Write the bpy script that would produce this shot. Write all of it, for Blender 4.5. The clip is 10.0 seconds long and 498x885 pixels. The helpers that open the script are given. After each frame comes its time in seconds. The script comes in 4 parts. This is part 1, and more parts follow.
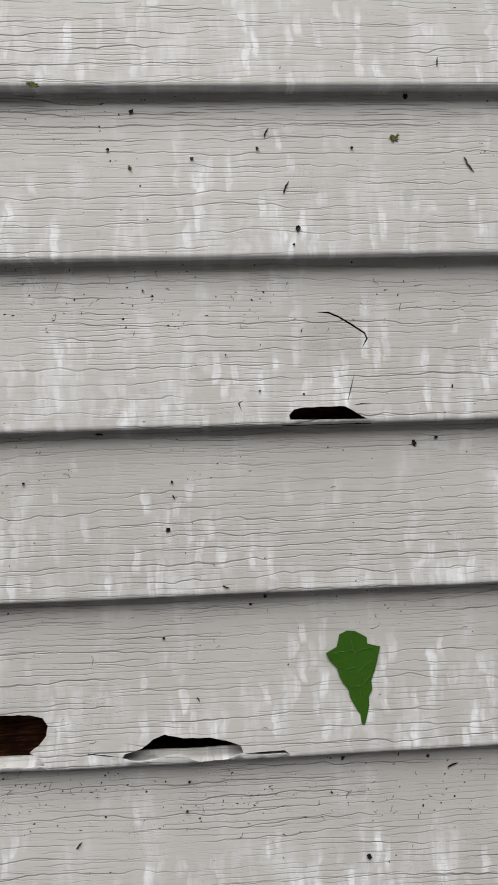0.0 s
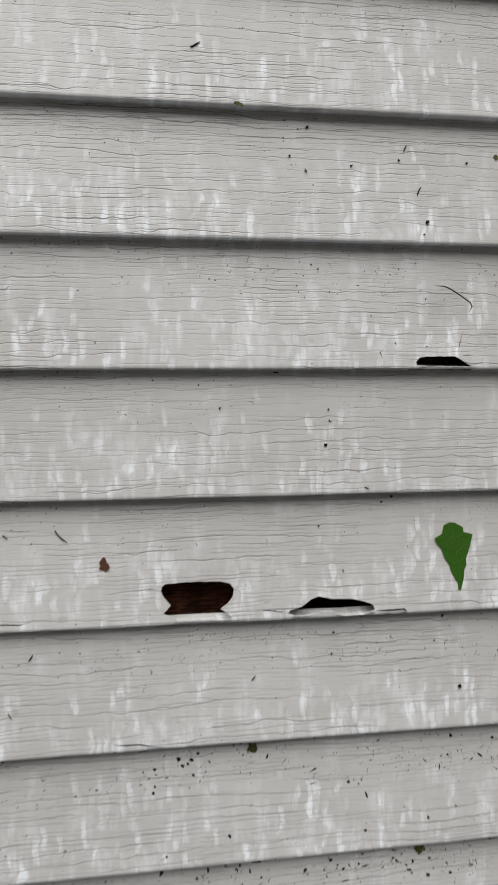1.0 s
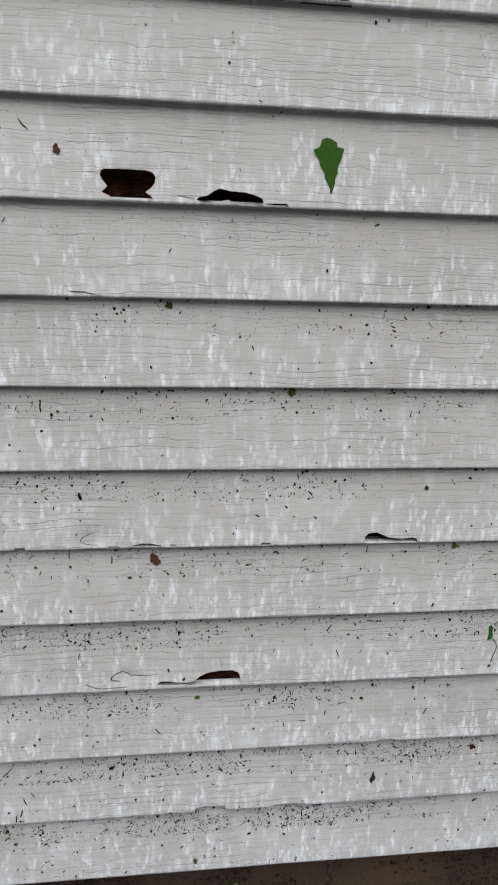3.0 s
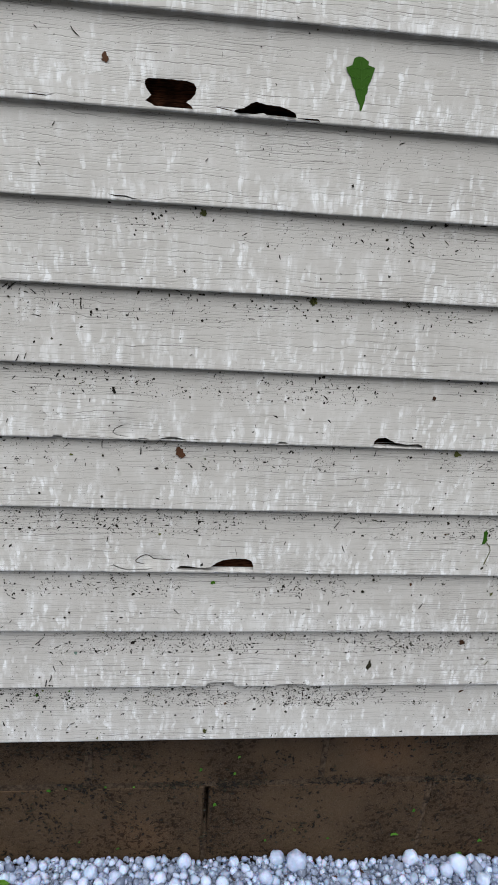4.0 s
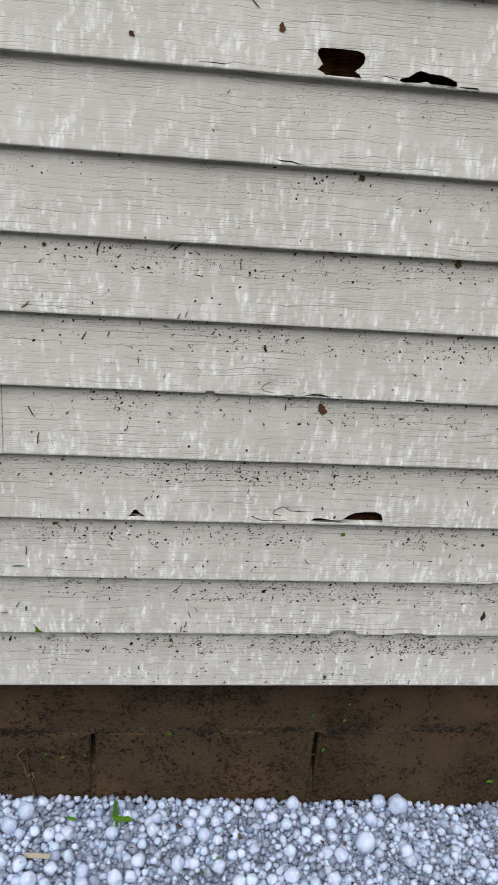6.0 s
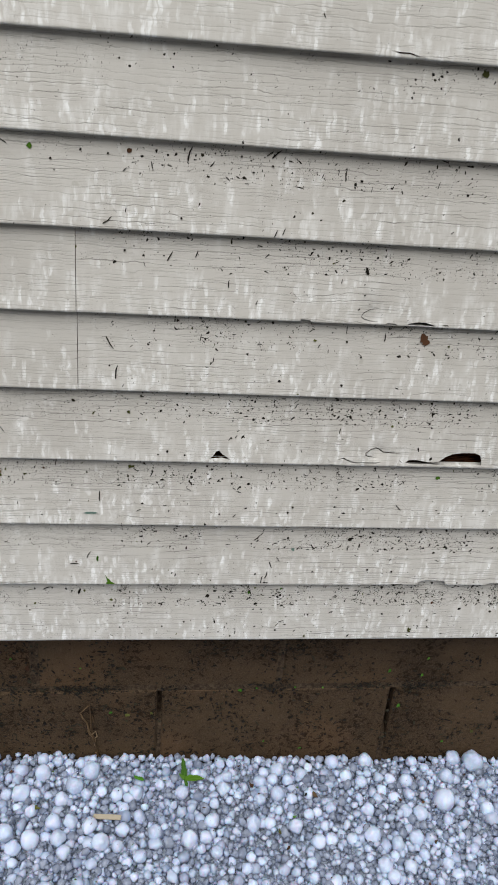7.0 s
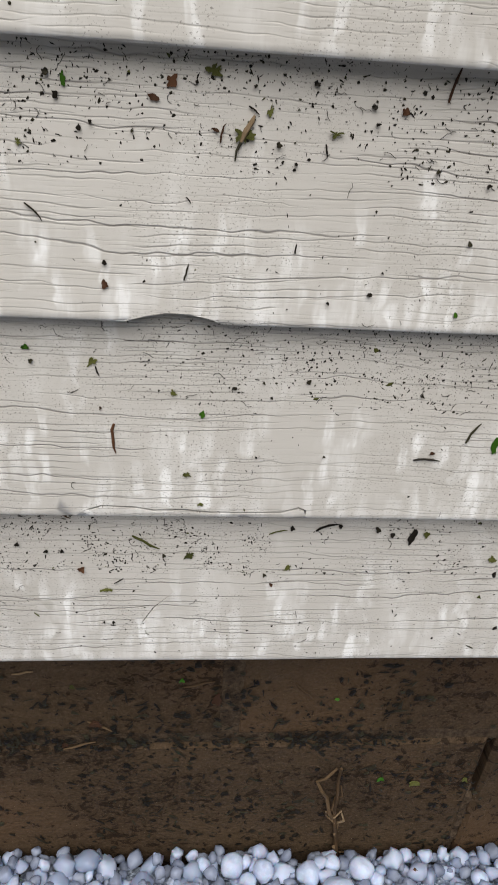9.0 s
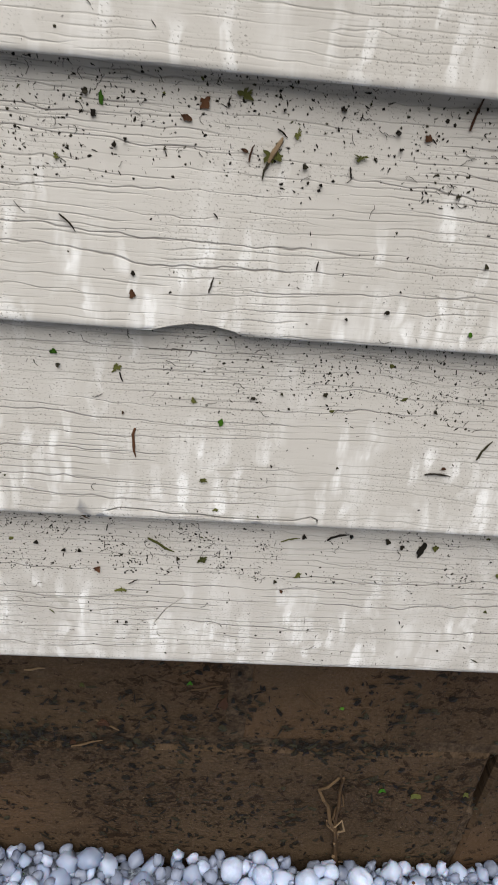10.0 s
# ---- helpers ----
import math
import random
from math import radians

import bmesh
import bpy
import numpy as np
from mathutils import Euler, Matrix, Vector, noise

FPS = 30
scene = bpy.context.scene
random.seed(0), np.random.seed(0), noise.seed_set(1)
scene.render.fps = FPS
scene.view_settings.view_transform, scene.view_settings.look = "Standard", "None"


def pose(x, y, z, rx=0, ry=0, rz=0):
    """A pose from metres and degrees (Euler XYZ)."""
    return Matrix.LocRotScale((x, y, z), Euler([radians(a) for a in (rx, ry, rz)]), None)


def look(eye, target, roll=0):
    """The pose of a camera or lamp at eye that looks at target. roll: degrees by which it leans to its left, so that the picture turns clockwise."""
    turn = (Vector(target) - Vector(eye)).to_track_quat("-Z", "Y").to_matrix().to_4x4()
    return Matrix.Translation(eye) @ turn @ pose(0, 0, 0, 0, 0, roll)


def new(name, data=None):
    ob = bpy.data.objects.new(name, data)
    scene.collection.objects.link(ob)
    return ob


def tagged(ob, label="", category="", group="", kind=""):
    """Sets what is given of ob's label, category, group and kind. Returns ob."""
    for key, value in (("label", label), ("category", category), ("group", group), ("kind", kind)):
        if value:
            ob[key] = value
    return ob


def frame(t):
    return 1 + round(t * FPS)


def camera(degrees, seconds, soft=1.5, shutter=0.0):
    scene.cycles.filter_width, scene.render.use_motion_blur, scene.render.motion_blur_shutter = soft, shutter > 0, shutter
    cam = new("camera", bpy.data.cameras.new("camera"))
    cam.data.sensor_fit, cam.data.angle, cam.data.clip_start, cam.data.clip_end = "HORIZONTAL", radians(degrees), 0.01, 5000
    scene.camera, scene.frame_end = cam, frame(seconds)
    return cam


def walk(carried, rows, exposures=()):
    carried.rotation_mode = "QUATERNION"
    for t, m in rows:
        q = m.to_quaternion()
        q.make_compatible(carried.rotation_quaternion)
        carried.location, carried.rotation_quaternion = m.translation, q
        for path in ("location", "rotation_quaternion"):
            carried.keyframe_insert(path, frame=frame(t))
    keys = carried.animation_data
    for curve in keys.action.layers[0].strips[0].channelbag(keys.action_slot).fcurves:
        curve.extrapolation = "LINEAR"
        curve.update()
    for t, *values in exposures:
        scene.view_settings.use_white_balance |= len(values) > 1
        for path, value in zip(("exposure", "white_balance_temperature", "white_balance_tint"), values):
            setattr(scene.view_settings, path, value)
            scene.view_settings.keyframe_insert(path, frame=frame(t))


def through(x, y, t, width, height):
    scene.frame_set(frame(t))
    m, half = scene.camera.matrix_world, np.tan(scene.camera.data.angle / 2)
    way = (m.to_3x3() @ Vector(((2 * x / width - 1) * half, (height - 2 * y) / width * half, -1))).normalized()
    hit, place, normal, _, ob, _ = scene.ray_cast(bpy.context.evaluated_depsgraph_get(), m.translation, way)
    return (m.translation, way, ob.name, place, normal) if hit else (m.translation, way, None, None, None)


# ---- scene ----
cam = camera(36.3, 10.0, soft=1.6, shutter=0.15)
PATH = [
    (0, (0.026, -0.458, 1.419), (0.15, 1.538, 1.371), -1.7),
    (0.5, (-0.043, -0.462, 1.426), (0.132, 1.527, 1.328), -0.8),
    (1, (-0.15, -0.597, 1.4), (0.149, 1.376, 1.267), -0.3),
    (1.5, (-0.231, -0.73, 1.358), (0.184, 1.211, 1.11), 0.5),
    (2, (-0.186, -0.793, 1.319), (0.194, 1.133, 0.938), -0.1),
    (2.5, (-0.114, -0.829, 1.254), (0.202, 1.09, 0.786), 0.8),
    (2.7, (-0.091, -0.843, 1.236), (0.206, 1.067, 0.724), 1.3),
    (3.8, (-0.077, -0.927, 1.182), (0.137, 0.923, 0.451), 4.0),
    (4, (-0.104, -0.951, 1.186), (0.136, 0.896, 0.457), 4.5),
    (4.5, (-0.171, -0.973, 1.192), (0.149, 0.865, 0.474), 5.5),
    (5, (-0.184, -0.992, 1.195), (0.154, 0.848, 0.487), 6.1),
    (5.5, (-0.199, -0.996, 1.178), (0.075, 0.843, 0.441), 5.7),
    (6, (-0.294, -0.998, 1.159), (-0.075, 0.833, 0.385), 4.7),
    (6.2, (-0.338, -0.995, 1.144), (-0.114, 0.836, 0.371), 3.8),
    (7.3, (-0.442, -0.8, 1.053), (-0.208, 0.954, 0.121), 5.3),
    (7.5, (-0.469, -0.685, 1.027), (-0.25, 1.045, 0.047), 6.0),
    (8, (-0.53, -0.468, 0.888), (-0.366, 1.211, -0.187), 6.0),
    (8.5, (-0.615, -0.345, 0.708), (-0.428, 1.3, -0.413), 5.0),
    (9, (-0.651, -0.287, 0.637), (-0.45, 1.37, -0.464), 5.1),
    (9.5, (-0.65, -0.288, 0.619), (-0.425, 1.368, -0.481), 5.5),
    (10, (-0.653, -0.296, 0.642), (-0.49, 1.378, -0.44), 6.5),
]
walk(cam, [(t, look(eye, target, roll)) for t, eye, target, roll in PATH],
     exposures=[(0, 0.08, 6400, 9), (1.5, 0.08, 6250, 9), (2.5, 0.03, 6150, 9), (3.8, 0.15, 6150, 8), (4.5, 0.17, 6280, 7.5), (6.0, 0.18, 6450, 7.5), (7.3, 0.15, 6650, 7), (7.5, 0.18, 6800, 7), (8.0, 0.17, 6600, 8), (9.0, 0.23, 6750, 9), (10.0, 0.31, 6750, 9)])
# ---- world and light ----
world = bpy.data.worlds.new("sky")
scene.world = world
world.use_nodes = True
wn = world.node_tree
sky = wn.nodes.new("ShaderNodeTexSky")
sky.sky_type, sky.sun_disc = "NISHITA", False
sky.sun_elevation, sky.sun_rotation = radians(66), radians(200)
sky.air_density, sky.dust_density = 1.0, 6.0
wn.nodes["Background"].inputs["Strength"].default_value = 0.045
cloud = wn.nodes.new("ShaderNodeHueSaturation")   # a grey overcast
cloud.inputs["Saturation"].default_value = 0.08
wn.links.new(sky.outputs["Color"], cloud.inputs["Color"])
wn.links.new(cloud.outputs["Color"], wn.nodes["Background"].inputs["Color"])
sun = new("sun", bpy.data.lights.new("sun", "SUN"))
sun.data.energy, sun.data.angle, sun.data.color = 3.05, radians(62), (1.0, 0.975, 0.95)
sun.matrix_world = look((-0.6, -3.0, 5.0), (0, 0, 0))

# ---- plan ----
LAP = 0.1016          # exposed height of one clapboard course
FOOT = 0.30           # lower edge of the siding
COURSES = 24
LEFT, RIGHT = -2.6, 2.6
FALL = 0.0105         # how far a course leans back from its lip to its top
BLOCK_Y = 0.053       # face of the foundation blocks
JOINT_Z = 0.150       # bed joint between the two visible block courses
rng = random.Random(4)


# ---- materials ----
class Nodes:
    """A small node writer for one material."""

    def __init__(self, name):
        self.mat = bpy.data.materials.new(name)
        self.mat.use_nodes = True
        self.tree = self.mat.node_tree
        self.bsdf = self.tree.nodes["Principled BSDF"]

    def put(self, socket, value):
        if isinstance(value, bpy.types.NodeSocket):
            self.tree.links.new(value, socket)
        else:
            socket.default_value = value

    def math(self, op, a, b=0.0, c=0.0, clamp=False):
        n = self.tree.nodes.new("ShaderNodeMath")
        n.operation, n.use_clamp = op, clamp
        for i, v in enumerate((a, b, c)):
            self.put(n.inputs[i], v)
        return n.outputs[0]

    def coords(self):
        n = self.tree.nodes.new("ShaderNodeTexCoord")
        s = self.tree.nodes.new("ShaderNodeSeparateXYZ")
        self.tree.links.new(n.outputs["Object"], s.inputs[0])
        return n.outputs["Object"], s.outputs

    def vec(self, x, y, z):
        n = self.tree.nodes.new("ShaderNodeCombineXYZ")
        for i, v in enumerate((x, y, z)):
            self.put(n.inputs[i], v)
        return n.outputs[0]

    def noise(self, vector, scale=1.0, detail=2.0, rough=0.5, dist=0.0):
        n = self.tree.nodes.new("ShaderNodeTexNoise")
        self.put(n.inputs["Vector"], vector)
        for key, v in (("Scale", scale), ("Detail", detail), ("Roughness", rough), ("Distortion", dist)):
            n.inputs[key].default_value = v
        return n.outputs["Fac"]

    def step(self, value, lo, hi, a=0.0, b=1.0):
        n = self.tree.nodes.new("ShaderNodeMapRange")
        n.interpolation_type = "SMOOTHSTEP"
        for i, v in enumerate((value, lo, hi, a, b)):
            self.put(n.inputs[i], v)
        return n.outputs[0]

    def mix(self, fac, a, b):
        n = self.tree.nodes.new("ShaderNodeMix")
        n.data_type = "RGBA"
        self.put(n.inputs[0], fac)
        for i, v in ((6, a), (7, b)):
            self.put(n.inputs[i], (*v, 1.0) if isinstance(v, tuple) else v)
        return n.outputs[2]

    def ramp(self, value, stops):
        n = self.tree.nodes.new("ShaderNodeValToRGB")
        self.put(n.inputs[0], value)
        el = n.color_ramp.elements
        while len(el) < len(stops):
            el.new(0.5)
        for e, (p, c) in zip(el, stops):
            e.position, e.color = p, (*c, 1.0)
        return n.outputs[0]

    def island(self):
        return self.tree.nodes.new("ShaderNodeNewGeometry").outputs["Random Per Island"]

    def rand(self):
        return self.tree.nodes.new("ShaderNodeObjectInfo").outputs["Random"]

    def done(self, color, rough=0.6, height=None, depth=0.001, strength=1.0, **more):
        self.put(self.bsdf.inputs["Base Color"], (*color, 1.0) if isinstance(color, tuple) else color)
        self.put(self.bsdf.inputs["Roughness"], rough)
        for key, v in more.items():
            self.put(self.bsdf.inputs[key.replace("_", " ")], v)
        if height is not None:
            b = self.tree.nodes.new("ShaderNodeBump")
            b.inputs["Distance"].default_value, b.inputs["Strength"].default_value = depth, strength
            self.put(b.inputs["Height"], height)
            self.tree.links.new(b.outputs[0], self.bsdf.inputs["Normal"])
        return self.mat


def vinyl_material():
    """Embossed wood-grain vinyl: wavy dirt-filled grooves, chalky rubbed patches, a little grime."""
    m = Nodes("weathered_vinyl")
    p, (x, y, z) = m.coords()
    flat = m.vec(x, z, 0.0)

    def grain(gap, wob, width, cover, seed, stretch):
        low = m.noise(m.vec(m.math("MULTIPLY", x, 8.0), m.math("MULTIPLY", z, 22.0), seed), 1.0, 3.0)
        fine = m.noise(m.vec(m.math("MULTIPLY", x, 75.0), m.math("MULTIPLY", z, 60.0), seed + 3), 1.0, 1.0)
        shift = m.math("ADD", m.math("MULTIPLY", low, wob), m.math("MULTIPLY", fine, wob * 0.21))
        v = m.math("DIVIDE", m.math("ADD", z, shift), gap)
        cell = m.math("FLOOR", v)
        d = m.math("ABSOLUTE", m.math("SUBTRACT", m.math("FRACT", v), 0.5))
        here = m.noise(m.vec(m.math("MULTIPLY", x, stretch), m.math("MULTIPLY", cell, 7.31), seed + 9), 1.0, 2.0)
        on = m.step(here, cover, cover + 0.12)
        wide = m.math("MULTIPLY", m.math("MULTIPLY", on, width), m.math("ADD", 0.5, here))
        return m.math("MULTIPLY", m.math("SUBTRACT", 1.0, m.math("DIVIDE", d, m.math("ADD", wide, 0.002)), clamp=True), on)

    part_up = m.math("FRACT", m.math("DIVIDE", m.math("SUBTRACT", z, FOOT), LAP))
    bold = grain(0.0086, 0.019, 0.054, 0.41, 1.0, 6.0)
    thin = grain(0.0034, 0.011, 0.125, 0.43, 5.0, 15.0)
    hair = grain(0.0016, 0.006, 0.20, 0.45, 11.0, 34.0)
    patch = m.noise(m.vec(m.math("MULTIPLY", x, 4.0), m.math("MULTIPLY", z, 11.0), 3.0), 1.0, 3.0, 0.6)
    lines = m.math("ADD", m.math("MULTIPLY", bold, 1.0), m.math("ADD", m.math("MULTIPLY", thin, 0.66), m.math("MULTIPLY", hair, 0.20)), clamp=True)
    lines = m.math("MULTIPLY", lines, m.step(patch, 0.33, 0.60, 0.34, 1.0))
    # hair grooves drawn darker, in patches, towards the top of each course
    dark_patch = m.step(m.noise(m.vec(m.math("MULTIPLY", x, 10.0), m.math("MULTIPLY", z, 9.0), 8.0), 1.0, 3.0, 0.6), 0.42, 0.62)
    lines = m.math("ADD", lines, m.math("MULTIPLY", m.math("MULTIPLY", hair, dark_patch), m.step(part_up, 0.62, 0.95, 0.0, 0.62)), clamp=True)
    # chalk rubbed off in short upright dabs, mostly low on each course
    low = m.step(part_up, 0.0, 0.95, 0.16, -0.20)
    wash = m.step(m.noise(flat, 9.0, 1.0), 0.35, 0.65, -0.10, 0.10)
    warp = m.noise(flat, 70.0, 2.0)
    warp2 = m.noise(m.vec(z, x, 5.0), 45.0, 2.0)

    def dabs(w, h, seed, cover, ragged):
        """Short upright rubbed strokes in a loose, shifted grid."""
        col = m.math("ADD", m.math("DIVIDE", x, w), m.math("MULTIPLY", warp, ragged))
        ci = m.math("FLOOR", col)
        row = m.math("ADD", m.math("ADD", m.math("DIVIDE", z, h), m.math("MULTIPLY", warp2, ragged)), m.math("FRACT", m.math("MULTIPLY", m.math("ADD", ci, seed), 0.6180)))
        n = m.tree.nodes.new("ShaderNodeTexWhiteNoise")
        m.put(n.inputs["Vector"], m.vec(ci, m.math("FLOOR", row), seed))
        fx, fz = m.math("FRACT", col), m.math("FRACT", row)
        edge = m.math("MULTIPLY", m.math("MULTIPLY", m.step(fx, 0.02, 0.24), m.step(fx, 1.0, 0.70)), m.math("MULTIPLY", m.step(fz, 0.0, 0.30), m.step(fz, 1.0, 0.45)))
        return m.math("MULTIPLY", edge, m.step(m.math("ADD", m.math("ADD", n.outputs["Value"], low), wash), cover, cover + 0.28))

    chalk = m.math("ADD", m.math("MULTIPLY", dabs(0.0062, 0.024, 2.0, 0.68, 1.7), 0.60), m.math("MULTIPLY", dabs(0.0115, 0.042, 7.0, 0.70, 1.9), 0.40), clamp=True)
    chalk = m.math("ADD", chalk, m.math("MULTIPLY", m.step(m.math("ADD", m.noise(m.vec(m.math("MULTIPLY", x, 45.0), m.math("MULTIPLY", z, 24.0), 2.0), 1.0, 3.0), m.math("MULTIPLY", low, 0.4)), 0.45, 0.75), 0.38), clamp=True)
    rubbed = m.noise(m.vec(m.math("MULTIPLY", x, 150.0), m.math("MULTIPLY", z, 30.0), 6.0), 1.0, 3.0, 0.6)
    chalk = m.math("MULTIPLY", chalk, m.step(rubbed, 0.36, 0.60, 0.30, 1.15))
    chalk = m.math("MULTIPLY", chalk, m.math("SUBTRACT", 1.0, m.math("MULTIPLY", thin, 0.55)))
    grime = m.noise(flat, 3.2, 4.0, 0.6)
    base = m.mix(m.step(grime, 0.3, 0.72), (0.52, 0.50, 0.475), (0.60, 0.582, 0.558))
    smear = m.noise(m.vec(m.math("MULTIPLY", x, 14.0), m.math("MULTIPLY", z, 55.0), 4.0), 1.0, 3.0, 0.6)
    base = m.mix(m.step(smear, 0.52, 0.75, 0.0, 0.3), base, (0.42, 0.40, 0.37))
    base = m.mix(chalk, base, (0.87, 0.875, 0.885))
    dust = m.noise(flat, 900.0, 2.0, 0.7)
    base = m.mix(m.step(dust, 0.68, 0.76, 0.0, 0.45), base, (0.20, 0.18, 0.15))
    splash = m.math("ADD", m.noise(flat, 18.0, 3.0, 0.7), m.step(z, 0.35, 1.1, 0.09, -0.06))
    grit = m.noise(m.vec(m.math("MULTIPLY", x, 0.7), z, 1.0), 1300.0, 2.0, 0.6)
    base = m.mix(m.math("MULTIPLY", m.step(grit, 0.60, 0.66), m.step(splash, 0.50, 0.62, 0.0, 0.65)), base, (0.07, 0.06, 0.045))
    stain = m.noise(flat, 55.0, 1.0)
    base = m.mix(m.step(stain, 0.745, 0.80, 0.0, 0.3), base, (0.30, 0.29, 0.24))
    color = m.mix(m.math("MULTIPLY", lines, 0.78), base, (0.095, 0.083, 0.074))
    height = m.math("SUBTRACT", m.math("MULTIPLY", m.noise(m.vec(m.math("MULTIPLY", x, 60.0), m.math("MULTIPLY", z, 420.0), 0.0), 1.0, 2.0), 0.35), lines)
    return m.done(color, m.step(chalk, 0.0, 1.0, 0.42, 0.62), height, 0.00029, 0.85)


def block_material():
    m = Nodes("wet_concrete_block")
    p, (x, y, z) = m.coords()
    info = m.rand()
    flat = m.vec(x, z, m.math("MULTIPLY", info, 9.0))
    broad, mid, fine = m.noise(flat, 7.0, 3.0, 0.6), m.noise(flat, 38.0, 4.0, 0.7, 0.6), m.noise(flat, 420.0, 3.0, 0.7)
    base = m.mix(m.step(broad, 0.3, 0.7), (0.037, 0.0245, 0.0145), (0.072, 0.048, 0.028))
    warm = m.noise(flat, 5.0, 1.0)
    base = m.mix(m.step(warm, 0.50, 0.70, 0.0, 0.7), base, (0.108, 0.064, 0.035))
    base = m.mix(m.step(fine, 0.40, 0.72, 0.0, 0.6), base, (0.115, 0.076, 0.052))
    blot = m.noise(m.vec(m.math("MULTIPLY", x, 110.0), m.math("MULTIPLY", z, 120.0), info), 1.0, 6.0, 0.72, 0.5)
    blot = m.math("ADD", blot, m.step(broad, 0.3, 0.7, 0.045, -0.07))
    base = m.mix(m.step(blot, 0.545, 0.585, 0.0, 0.78), base, (0.013, 0.0075, 0.004))
    pale = m.noise(flat, 800.0, 1.0)
    base = m.mix(m.step(pale, 0.76, 0.80, 0.0, 0.7), base, (0.30, 0.24, 0.18))
    h = m.math("ADD", m.math("MULTIPLY", fine, 0.6), m.math("ADD", mid, m.math("MULTIPLY", blot, -0.8)))
    return m.done(base, m.step(mid, 0.3, 0.7, 0.62, 0.9), h, 0.0022, 0.9, Specular_IOR_Level=0.12)


def mortar_material():
    m = Nodes("damp_mortar")
    p, (x, y, z) = m.coords()
    n, f = m.noise(p, 90.0, 5.0, 0.75), m.noise(p, 500.0, 2.0)
    c = m.mix(m.step(n, 0.35, 0.65), (0.034, 0.023, 0.016), (0.098, 0.070, 0.048))
    return m.done(c, 0.9, m.math("ADD", n, f), 0.002, 0.8, Specular_IOR_Level=0.12)


def ice_material(name, dark, light, cloudy, through=0.0):
    """Hail ice: its tone varies from stone to stone, with milky clouds inside."""
    m = Nodes(name)
    p, _ = m.coords()
    pick = m.math("FRACT", m.math("ADD", m.island(), m.rand()))
    cloud = m.noise(p, 70.0 if through else 2.2, 3.0, 0.6)
    c = m.mix(m.step(cloud, 0.42, 0.7, 0.0, 0.45), m.mix(pick, dark, light), cloudy)
    return m.done(c, 0.16 if through else 0.28, m.noise(p, 240.0 if through else 5.0, 2.0), 0.0008, 0.5, IOR=1.31,
                  Transmission_Weight=through, Subsurface_Weight=0.0 if through else 0.25, Subsurface_Scale=0.006)


def plain(name, stops, rough=0.6, scale=300.0, depth=0.0004):
    """A material whose tone varies from piece to piece and across each piece."""
    m = Nodes(name)
    p, _ = m.coords()
    n = m.noise(p, scale, 3.0, 0.6)
    pick = m.math("FRACT", m.math("ADD", m.island(), m.rand()))
    c = m.ramp(m.math("ADD", m.math("MULTIPLY", pick, 0.75), m.math("MULTIPLY", n, 0.25)), stops)
    return m.done(c, rough, n, depth, 0.7, Specular_IOR_Level=0.14)


def board_material():
    m = Nodes("dark_sheathing_board")
    p, (x, y, z) = m.coords()
    fib = m.noise(m.vec(m.math("MULTIPLY", x, 60.0), y, m.math("MULTIPLY", z, 700.0)), 1.0, 3.0, 0.6)
    broad = m.noise(p, 40.0, 3.0)
    c = m.mix(m.step(m.math("MULTIPLY", fib, broad), 0.15, 0.40), (0.022, 0.008, 0.004), (0.15, 0.058, 0.028))
    return m.done(c, 0.85, fib, 0.001, 0.6, Specular_IOR_Level=0.1)


def ground_material():
    m = Nodes("hail_strewn_ground")
    p, _ = m.coords()
    a, b = m.noise(p, 260.0, 3.0, 0.6), m.noise(p, 1.6, 4.0, 0.6)
    ice = m.mix(m.step(a, 0.35, 0.65), (0.20, 0.24, 0.31), (0.40, 0.46, 0.56))
    _, (x, y, z) = m.coords()
    away = m.step(m.math("MULTIPLY", y, -1.0), 0.32, 0.95)
    c = m.mix(m.math("MULTIPLY", away, m.step(b, 0.40, 0.6, 0.82, 1.0)), ice, (0.075, 0.062, 0.038))
    return m.done(c, 0.5, a, 0.006, 1.0)


VINYL, BLOCK, MORTAR, BOARD, GROUND = vinyl_material(), block_material(), mortar_material(), board_material(), ground_material()
WHITE_ICE = ice_material("white_ice", (0.40, 0.47, 0.64), (0.55, 0.63, 0.81), (0.61, 0.69, 0.86))
ICE = ice_material("milky_ice", (0.25, 0.30, 0.43), (0.46, 0.53, 0.69), (0.51, 0.58, 0.74))
CLEAR = ice_material("clear_ice", (0.29, 0.34, 0.47), (0.49, 0.55, 0.70), (0.55, 0.61, 0.75), 0.55)
GREEN = plain("green_leaf", [(0.0, (0.020, 0.066, 0.005)), (0.5, (0.038, 0.110, 0.008)), (1.0, (0.075, 0.165, 0.014))], 0.6)
FRESH = plain("fresh_leaf", [(0.0, (0.030, 0.120, 0.008)), (0.5, (0.055, 0.190, 0.016)), (1.0, (0.110, 0.260, 0.030))], 0.5)
VEIN = plain("leaf_vein", [(0.0, (0.05, 0.13, 0.02)), (1.0, (0.08, 0.18, 0.03))], 0.5)
MOSS = plain("olive_shred", [(0.0, (0.030, 0.034, 0.010)), (0.6, (0.075, 0.080, 0.022)), (1.0, (0.15, 0.16, 0.045))], 0.7)
BROWN = plain("brown_bit", [(0.0, (0.030, 0.015, 0.009)), (0.6, (0.062, 0.030, 0.017)), (1.0, (0.115, 0.052, 0.026))], 0.7)
DARK = plain("wet_dark_bit", [(0.0, (0.006, 0.005, 0.004)), (0.6, (0.017, 0.014, 0.010)), (1.0, (0.045, 0.042, 0.024))], 0.5)
